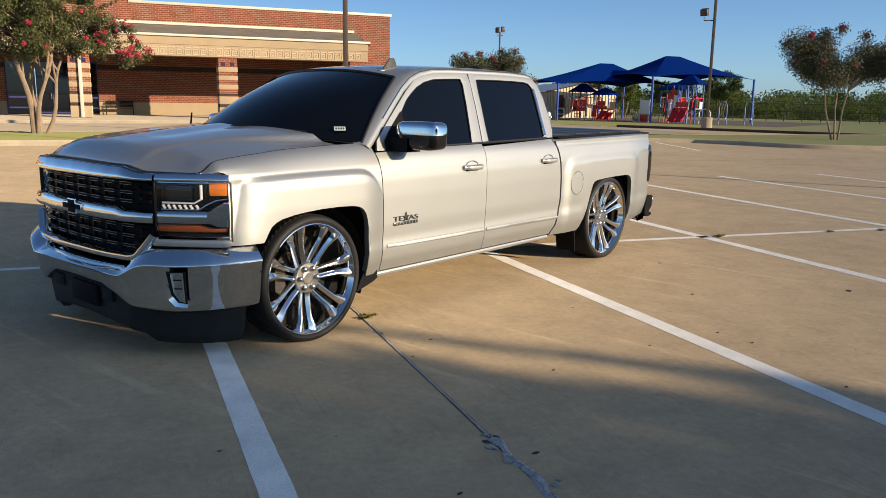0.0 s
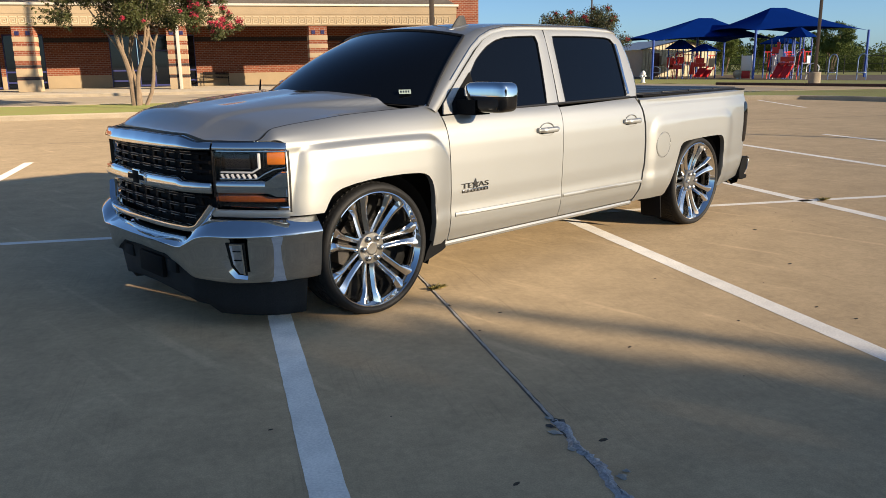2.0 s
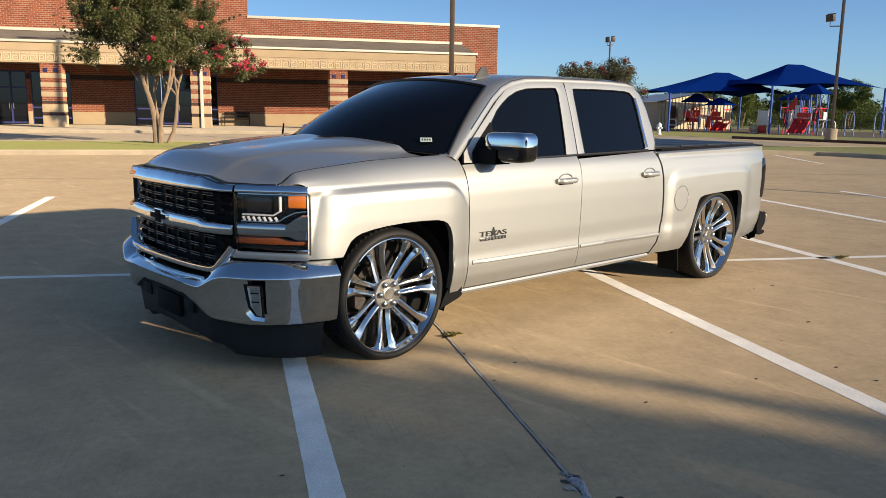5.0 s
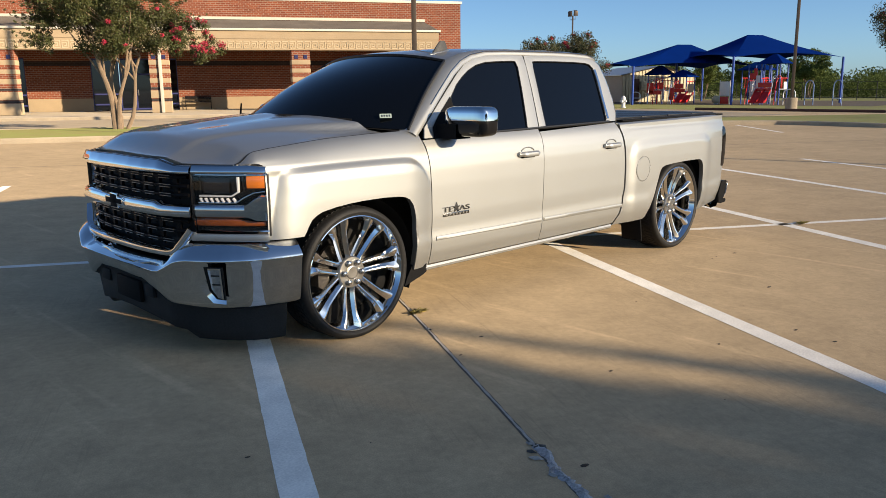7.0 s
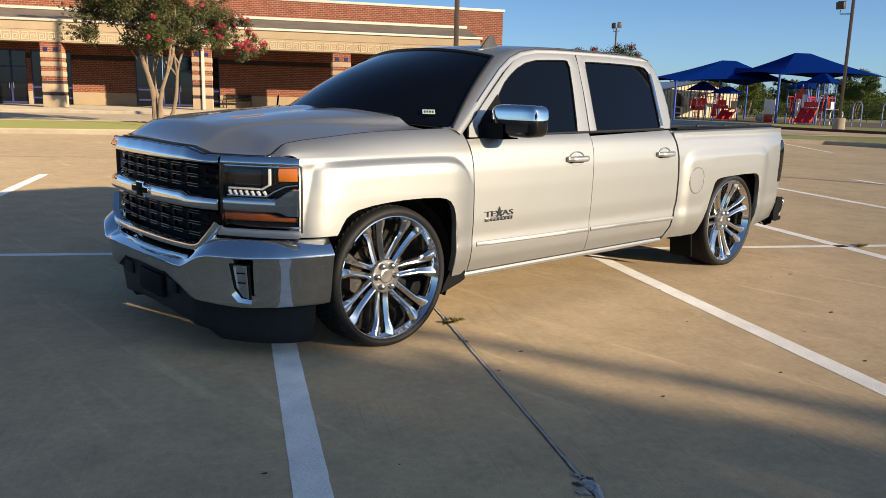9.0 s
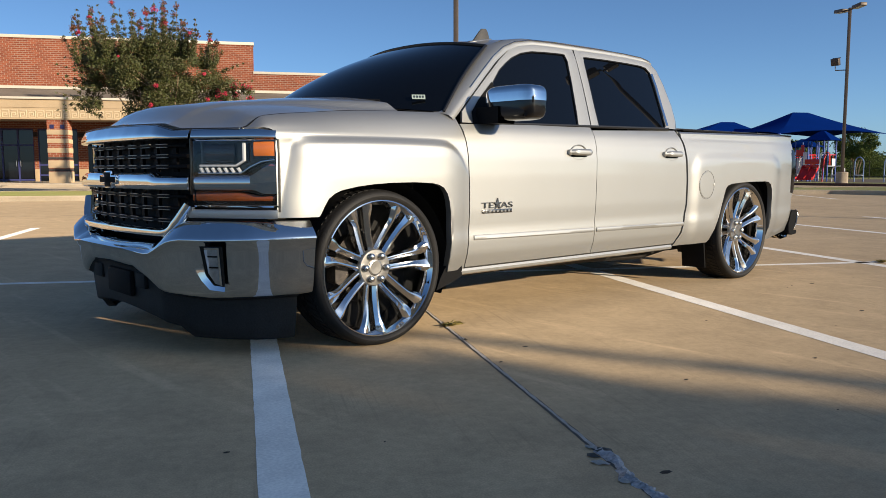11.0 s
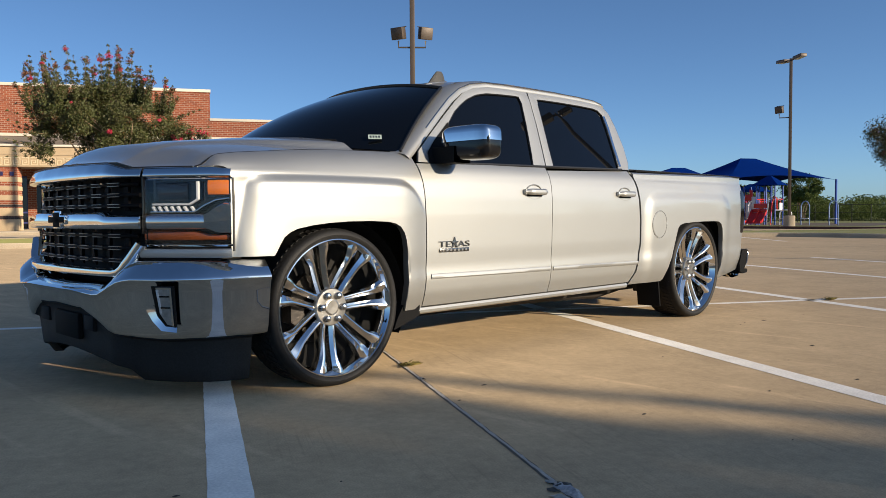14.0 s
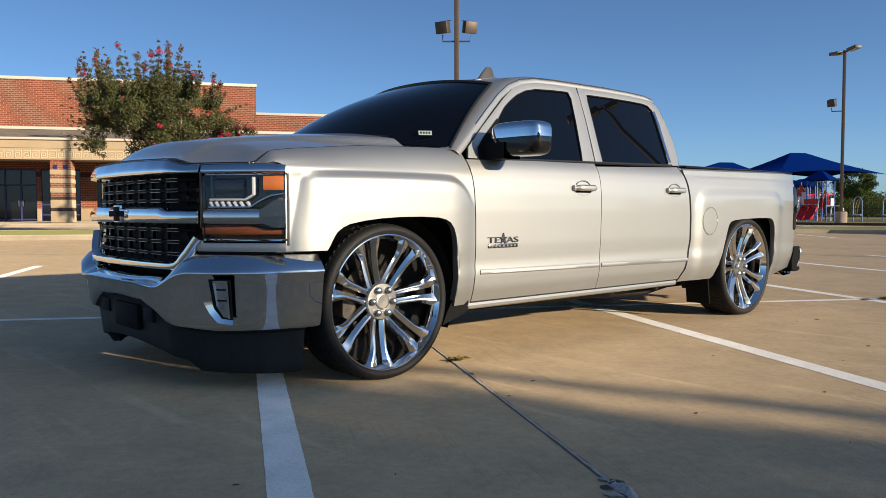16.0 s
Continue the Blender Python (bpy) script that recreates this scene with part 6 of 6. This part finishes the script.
front_door = [o for o in truck.children if o.name == "front_door"][0]
bx, bz, by = 0.832, 0.674, -(W(0.832, 0.68) + 0.004)
pl = part("badge_plate", box((bx, by, bz - 0.018), (0.238, 0.006, 0.022), 0.002), M["nut"], front_door, "chrome door badge with a star")
for word, cx in (("TE", -0.077), ("AS", 0.077)):
    bm = upright(letters(word, 0.048, 0.004))
    bmesh.ops.scale(bm, vec=(1.85, 1, 1), verts=bm.verts[:])
    bmesh.ops.translate(bm, vec=(bx + cx, by, bz), verts=bm.verts[:])
    part("badge_letters", bm, M["nut"], pl)
star = [(bx + r * math.sin(2 * math.pi * k / 10), bz + 0.022 + r * math.cos(2 * math.pi * k / 10)) for k in range(10) for r in ((0.034 if k % 2 == 0 else 0.013),)]
part("badge_star", prism(star, "y", by - 0.007, by + 0.003), M["nut"], pl)
for k in range(7):
    part("print_bar", box((bx - 0.093 + 0.031 * k, by - 0.004, bz - 0.018), (0.014, 0.002, 0.012)), M["satin"], pl)
M["leaf_litter"] = mat("brown_leaf_litter", (0.045, 0.032, 0.02), 0.8, vary=0.3, scale=20)
M["dry"] = mat("dry_weed", (0.42, 0.35, 0.11), 0.8, vary=0.3, scale=30, fine=90, island=True)



# ---------- playground ----------
def canopy(cx, cy, la, lb, ze, zr, label, shift=0.0, half=0.6):
    """A tensioned four-post shade sail with a short ridge and scalloped edges."""
    t = thing("shade_canopy", label, "shade canopy", pose(cx, cy, 0, 0, 0, -28))
    cs = [Vector((sx * la / 2, sy * lb / 2, ze)) for sx, sy in ((-1, -1), (1, -1), (1, 1), (-1, 1))]
    rd = (Vector((shift - half, 0, zr)), Vector((shift + half, 0, zr)))
    bm = bmesh.new()
    for k, (ra, rb) in enumerate(((rd[0], rd[1]), (rd[1], rd[1]), (rd[1], rd[0]), (rd[0], rd[0]))):
        c0, c1 = cs[k], cs[(k + 1) % 4]
        rows = []
        for i in range(15):
            u = i / 14
            sag = 4 * u * (1 - u)
            low = c0.lerp(c1, u)
            low = Vector((low.x * (1 - 0.05 * sag * (k % 2)), low.y * (1 - 0.07 * sag * (1 - k % 2)), low.z + 0.30 * sag))
            high = ra.lerp(rb, u)
            rows.append([bm.verts.new(low.lerp(high, v) - Vector((0, 0, 0.10 * math.sin(math.pi * v)))) for v in np.linspace(0, 1, 9)])
        for r0, r1 in zip(rows, rows[1:]):
            for j in range(8):
                bm.faces.new((r0[j], r1[j], r1[j + 1], r0[j + 1]))
    bmesh.ops.remove_doubles(bm, verts=bm.verts[:], dist=0.004)
    bmesh.ops.dissolve_degenerate(bm, edges=bm.edges[:], dist=0.002)
    part("cloth", bm, M["canopy"], t, "deep blue shade cloth", deg=18)
    for x in (-la / 2, la / 2):
        for y in (-lb / 2, lb / 2):
            part("post", tube([(x, y, 0), (x, y, ze + 0.05)], 0.085, 12), M["blue"], t)
    return t


canopy(56.73, 22.2, 9.3, 7.0, 3.25, 5.0, "large blue shade canopy on four blue posts over play equipment", -0.35, 0.65)
canopy(54.5, 28.1, 10.6, 7.0, 2.72, 4.5, "second blue shade canopy on four posts", 1.1, 0.6)


def slide(t, x, y, z, run, w=0.55):
    rows = []
    for i in range(13):
        u = i / 12
        zz = z * (1 - ss(u, 0.05, 0.92)) + 0.12
        rows.append([(x - run * u, y + a * w / 2, zz + b) for a, b in ((-1, 0.20), (-1, 0.02), (-0.8, 0), (0.8, 0), (1, 0.02), (1, 0.20))])
    part("slide", grid_bm(rows), M["red"], t, "red plastic slide")


def play_tower(x, y, w, deck, top, roof, label, slides=(), panels=(), bends=()):
    t = thing("play_tower", label, "play equipment", pose(x, y, 0))
    for a in (-1, 1):
        for b in (-1, 1):
            part("post", tube([(a * w / 2, b * w / 2, 0), (a * w / 2, b * w / 2, top)], 0.048, 10), M["blue"], t)
    part("deck", box((0, 0, deck), (w, w, 0.08)), M["steel"], t)
    if roof:
        bm = bmesh.new()
        o = w * 0.72
        base = [bm.verts.new((sx * o, sy * o, top - 0.05)) for sx, sy in ((-1, -1), (1, -1), (1, 1), (-1, 1))]
        mid = [bm.verts.new((sx * o * 0.14, sy * o * 0.14, top + roof * 0.95)) for sx, sy in ((-1, -1), (1, -1), (1, 1), (-1, 1))]
        for i in range(4):
            bm.faces.new((base[i], base[(i + 1) % 4], mid[(i + 1) % 4], mid[i]))
        bm.faces.new(mid)
        part("roof", bm, M["canopy"], t, "blue moulded roof")
    for k in range(4):
        part("ladder_rung", tube([(-w / 2, -0.3, 0.25 + deck * k / 4), (-w / 2, 0.3, 0.25 + deck * k / 4)], 0.025, 6), M["steel"], t)
    for dy, z, run in slides:
        slide(t, -w / 2, dy, z, run)
    for b, m in bends:
        part("climbing_rail", tube([(-w / 2, b, deck + 0.75), (-w / 2 - 0.22, b, deck + 0.72), (-w / 2 - 0.42, b, deck + 0.45), (-w / 2 - 0.62, b, 0.45), (-w / 2 - 0.64, b, 0.0)], 0.035, 8), M[m], t, "bent tubular climbing rail")
        part("handrail_loop", tube([(-w / 2 - 0.02, b - 0.16, deck + 0.1)] + [(-w / 2 - 0.04, b - 0.16 * math.cos(q), deck + 0.75 + 0.16 * math.sin(q)) for q in np.linspace(0, math.pi, 7)] + [(-w / 2 - 0.02, b + 0.16, deck + 0.1)], 0.028, 8), M[m], t)
    for m, dx, dy, z, sx, sy, sz in panels:
        bm = box((dx, dy, z), (sx, sy, sz), 0.02)
        part("panel", bm, M[m], t)
    for b in (-1, 1):
        for k in range(4):
            part("rail", tube([(-w / 2 + w * k / 3, b * w / 2, deck), (-w / 2 + w * k / 3, b * w / 2, deck + 0.75)], 0.02, 6), M["red"], t)
        part("rail", tube([(-w / 2, b * w / 2, deck + 0.75), (w / 2, b * w / 2, deck + 0.75)], 0.03, 6), M["red"], t)
    return t


play_tower(52.7, 19.1, 1.3, 1.05, 2.82, 0.62, "play tower with twin red slides and a blue roof", [(0.62, 0.78, 1.25), (0.08, 0.78, 1.25)], [("red", -0.68, 0.35, 1.34, 0.06, 0.95, 0.34), ("edging", -0.70, -0.42, 1.25, 0.05, 0.42, 0.62), ("white", 0.3, -0.66, 1.3, 0.5, 0.05, 0.5), ("red", -0.68, 0.35, 1.02, 0.06, 1.1, 0.22)], [(-0.35, "white"), (-0.62, "red")])
play_tower(53.2, 20.35, 1.1, 0.9, 2.72, 0, "open play tower with a white and red climbing column", [], [("white", -0.58, 0.25, 1.0, 0.06, 0.34, 1.2), ("red", -0.60, 0.22, 1.95, 0.08, 0.46, 0.42), ("red", -0.60, -0.30, 0.50, 0.06, 0.40, 0.62), ("white", -0.58, -0.15, 1.55, 0.06, 0.30, 0.9), ("red", -0.62, 0.02, 2.25, 0.06, 0.22, 0.5)], [(0.45, "red"), (0.05, "white")])
play_tower(54.6, 21.2, 1.5, 1.1, 2.45, 0.55, "shaded play tower with a dark blue roof", [], [("edging", -0.78, 0.1, 1.0, 0.06, 0.7, 0.9), ("white", -0.80, -0.55, 1.1, 0.05, 0.3, 0.7)])
play_tower(52.4, 27.8, 1.25, 1.0, 2.22, 0.66, "small play tower with red panels and a dark blue roof", [], [("red", -0.66, 0.40, 1.2, 0.06, 0.60, 0.75), ("red", -0.66, -0.45, 1.35, 0.06, 0.55, 0.5), ("white", -0.70, -0.75, 0.75, 0.05, 0.10, 0.9), ("red", -0.66, 0.0, 0.85, 0.06, 1.15, 0.30)], [(-0.2, "red"), (0.25, "white"), (-0.55, "red")])
play_tower(52.6, 25.95, 1.25, 0.9, 2.02, 0.5, "low play tower with a red slide and a dark roof", [(-0.52, 0.66, 1.15), (-0.95, 0.55, 1.0)], [("red", -0.66, -0.05, 1.32, 0.06, 0.66, 0.36), ("red", -0.68, 0.55, 0.75, 0.06, 0.45, 0.9), ("tan", -0.66, -1.0, 1.15, 0.05, 0.50, 0.62), ("red", -0.66, 0.0, 1.0, 0.06, 1.1, 0.26)], [(0.45, "white"), (0.15, "red")])


def play_panel(x, y):
    t = thing("activity_board", "white activity board with a red base on posts", "play equipment", pose(x, y, 0))
    part("board", box((0, 0, 1.10), (0.06, 0.72, 1.02), 0.02), M["white"], t)
    part("base", box((0, 0.02, 0.30), (0.07, 0.62, 0.50), 0.03), M["red"], t, "red base panel")
    for b in (-0.38, 0.38):
        part("post", tube([(0, b, 0), (0, b, 1.7)], 0.035, 8), M["steel"], t)


def play_ball(x, y):
    rows = [[(0.30 * math.cos(a) * math.cos(b), 0.30 * math.cos(a) * math.sin(b), 0.34 + 0.30 * math.sin(a)) for b in np.linspace(0, 2 * math.pi, 17)[:-1]] for a in np.linspace(-1.5, 1.5, 9)]
    t = thing("play_boulder", "tan moulded climbing boulder on the mulch", "play equipment", pose(x, y, 0))
    part("shell", grid_bm(rows, True), M["tan"], t, deg=60)
    part("foot", tube([(0, 0, 0), (0, 0, 0.10)], 0.16, 10), M["steel"], t)


play_panel(52.0, 22.3)
play_ball(52.0, 22.95)


def arch(x, y, h, w, m, name, label):
    t = thing(name, label, "play equipment", pose(x, y, 0))
    pts = [(0, -w / 2, 0), (0, -w / 2, h * 0.75)] + [(0, -w / 2 * math.cos(a), h * 0.75 + h * 0.25 * math.sin(a)) for a in np.linspace(0.3, math.pi - 0.3, 7)] + [(0, w / 2, h * 0.75), (0, w / 2, 0)]
    part("hoop", tube(pts, 0.035, 8), M[m], t)
    part("seat", box((0, 0, 0.45), (0.3, w * 0.9, 0.06), 0.01), M["white"], t)
    return t


arch(52.0, 16.4, 1.62, 0.55, "hoop", "exercise_hoop", "pale blue metal hoop with a low bench")
arch(52.0, 14.6, 1.62, 0.55, "hoop", "exercise_hoop", "pale blue metal hoop with a low bench")
arch(52.0, 17.7, 1.05, 0.8, "white", "climbing_arch", "white curved climbing arch")
arch(51.0, 29.0, 0.9, 0.8, "white", "climbing_arch", "white curved climbing arch")

# fence behind
fn = thing("fence", "thin black metal fence behind the playground", "fence")
for k in range(30):
    y = -2 + 1.5 * k
    part("post", tube([(69, y, 0), (69, y, 1.55)], 0.03, 6), M["black"], fn)
for z in (0.2, 0.85, 1.5):
    part("rail", tube([(69, -2, z), (69, 41.5, z)], 0.02, 6), M["black"], fn)

# tan metal shed with brick end pier and a wall unit
sh = thing("metal_shed", "tan ribbed metal shed with a low pitched roof", "shed", pose(60.7, 34.9, 0, 0, 0, -28))
part("wall", prism([(-3.5, 0), (3.5, 0), (3.5, 2.25), (0, 2.95), (-3.5, 2.25)], "y", -3.5, 3.5), M["tan"], sh)
for k in range(23):
    x = -3.44 + 0.3125 * k
    h = 2.95 - 0.2 * abs(x)
    part("rib", box((x, -3.52, h / 2), (0.07, 0.06, h)), M["tan"], sh)
for sg in (-1, 1):
    part("roof", grid_bm([[(sg * a, y, z) for a, z in ((0, 3.02), (3.75, 2.27), (3.75, 2.21), (0, 2.955))] for y in (-3.75, 3.6)]), M["steel"], sh, "pale metal roof")
part("wall_unit", box((-1.5, -3.72, 1.35), (0.8, 0.4, 0.75), 0.03), M["tan"], sh, "boxed wall air-conditioner")
part("door", box((-2.15, -3.56, 1.0), (0.5, 0.05, 1.9)), M["edging"], sh, "narrow dark door")
bp = thing("brick_pier", "red brick pier beside the shed", "wall", pose(52.8, 34.5, 0))
part("shaft", box((0, 0, 1.25), (0.6, 1.6, 2.5)), M["brick"], bp)

# hydrant
hy = thing("fire_hydrant", "white fire hydrant beside the road", "hydrant", pose(41.9, 24.2, 0))
part("barrel", tube([(0, 0, 0), (0, 0, 0.05), (0, 0, 0.06), (0, 0, 0.5), (0, 0, 0.52), (0, 0, 0.62), (0, 0, 0.72), (0, 0, 0.76)], [0.17, 0.17, 0.12, 0.12, 0.16, 0.15, 0.08, 0.03], 16), M["white"], hy)
part("nozzle", tube([(-0.02, -0.22, 0.42), (-0.02, 0.22, 0.42)], 0.06, 12), M["white"], hy)
part("nozzle", tube([(-0.24, 0, 0.40), (0, 0, 0.40)], 0.075, 12), M["white"], hy)

# ---------- litter on the slab ----------
rng = random.Random(9)


def leaf_bit(x, y, s, m="leaf_litter"):
    bm = bmesh.new()
    a = rng.uniform(0, 6.28)
    pts = [(x + s * r * math.cos(a + t), y + 0.6 * s * r * math.sin(a + t), 0.0012) for t, r in ((0, 1), (0.9, 0.8), (2.0, 0.75), (3.1, 1.0), (4.1, 0.8), (5.3, 0.8))]
    vs, top = [bm.verts.new(p) for p in pts], bm.verts.new((x, y, 0.0045))
    for i in range(6):
        bm.faces.new((vs[i], vs[(i + 1) % 6], top))
    return tagged(part("dry_leaf", bm, M[m]), "small dry brown leaf on the concrete", "leaf", "fallen leaves")


for x, y, s in ((0.516, -1.516, 0.022), (-0.403, -2.92, 0.026), (3.86, -3.15, 0.05), (3.81, -1.52, 0.03), (2.84, -2.25, 0.028), (1.93, -2.81, 0.02), (1.86, -3.06, 0.02), (1.41, -3.72, 0.02), (0.56, -2.40, 0.018), (1.36, -2.60, 0.016), (-0.9, -2.9, 0.02), (-1.3, -1.9, 0.015), (5.2, -3.9, 0.04), (6.9, -4.6, 0.05)):
    leaf_bit(x, y, s)
for k in range(22):
    leaf_bit(rng.uniform(-2, 9), rng.uniform(-6, -1.1), rng.uniform(0.006, 0.016))


def weed(x, y, s, n, seed, label):
    t = thing("weed_tuft", label, "weed", pose(x, y, 0.0))
    r = random.Random(seed)
    bm = bmesh.new()
    for _ in range(n):
        a, l = r.uniform(0, 6.28), s * r.uniform(0.3, 1.0)
        b = Vector((r.uniform(-0.3, 0.3) * s, r.uniform(-0.12, 0.12) * s, 0.002))
        e = b + Vector((l * math.cos(a), l * math.sin(a) * 0.6, s * r.uniform(0.02, 0.20)))
        w = Vector((-math.sin(a), math.cos(a), 0)) * 0.0022
        m = b.lerp(e, 0.55) + Vector((0, 0, 0.006))
        v = [bm.verts.new(p) for p in (b - w, b + w, m + w, e, m - w)]
        bm.faces.new(v)
    part("blades", bm, M["dry"], t)
    return t


weed(0.60, -0.865, 0.11, 55, 1, "small green weed growing from the slab joint")
weed(5.72, -1.36, 0.13, 60, 2, "dry weed tuft in the joint by a painted line")
weed(7.01, -2.2, 0.10, 40, 3, "dry weed tuft in the joint by a painted line")
weed(7.63, -2.64, 0.10, 40, 4, "dry weed tuft in the joint by a painted line")
# torn sealant heaved out of the joint
bm = bmesh.new()
rows = []
for i in range(64):
    q = -2.56 - 1.15 * i / 63
    swell = 0.4 + 0.6 * abs(math.sin(i * 0.31 + 0.8)) * (1.0 if i < 40 else 0.7)
    mid = 0.90 + 0.012 * math.sin(i * 0.37) + rng.gauss(0, 0.004)
    half = 0.009 + 0.015 * swell + rng.uniform(-0.005, 0.005)
    rows.append([lot(mid + half * u + rng.uniform(-0.003, 0.003), q + rng.uniform(-0.007, 0.007), 0.001 + (1 - abs(u)) * (0.003 + 0.016 * swell * rng.random())) for u in (-1, -0.66, -0.3, 0, 0.3, 0.66, 1)])
tagged(part("sealant_strip", grid_bm(rows), M["sealant"]), "torn crumpled strip of blue-grey joint sealant", "sealant")


def scrap(q, off, r0, m):
    c = lot(0.90 + off, q)
    bm = bmesh.new()
    a0, vs = rng.uniform(0, 6), []
    for j in range(9):
        a = a0 + 2 * math.pi * j / 9
        r = r0 * rng.uniform(0.45, 1.3)
        vs.append(bm.verts.new((c.x + r * math.cos(a), c.y + 1.3 * r * math.sin(a), 0.001 + 0.006 * rng.random())))
    top = bm.verts.new((c.x, c.y, 0.008 + 0.3 * r0))
    for j in range(9):
        bm.faces.new((vs[j], vs[(j + 1) % 9], top))
    tagged(part("sealant_scrap", bm, M[m]), "torn scrap of grey joint sealant", "sealant", "sealant scraps")


for q, off, r0, m in ((-2.57, 0.01, 0.026, "joint"), (-2.60, -0.04, 0.020, "joint"), (-2.53, -0.02, 0.014, "joint_lt"), (-2.66, -0.045, 0.022, "joint_lt"), (-2.80, -0.04, 0.016, "joint_lt"), (-3.05, 0.05, 0.022, "joint_lt"), (-3.02, 0.085, 0.014, "joint_lt"), (-0.86, 0.0, 0.020, "joint_lt"), (-0.88, 0.012, 0.010, "joint")):
    scrap(q, off, r0, m)
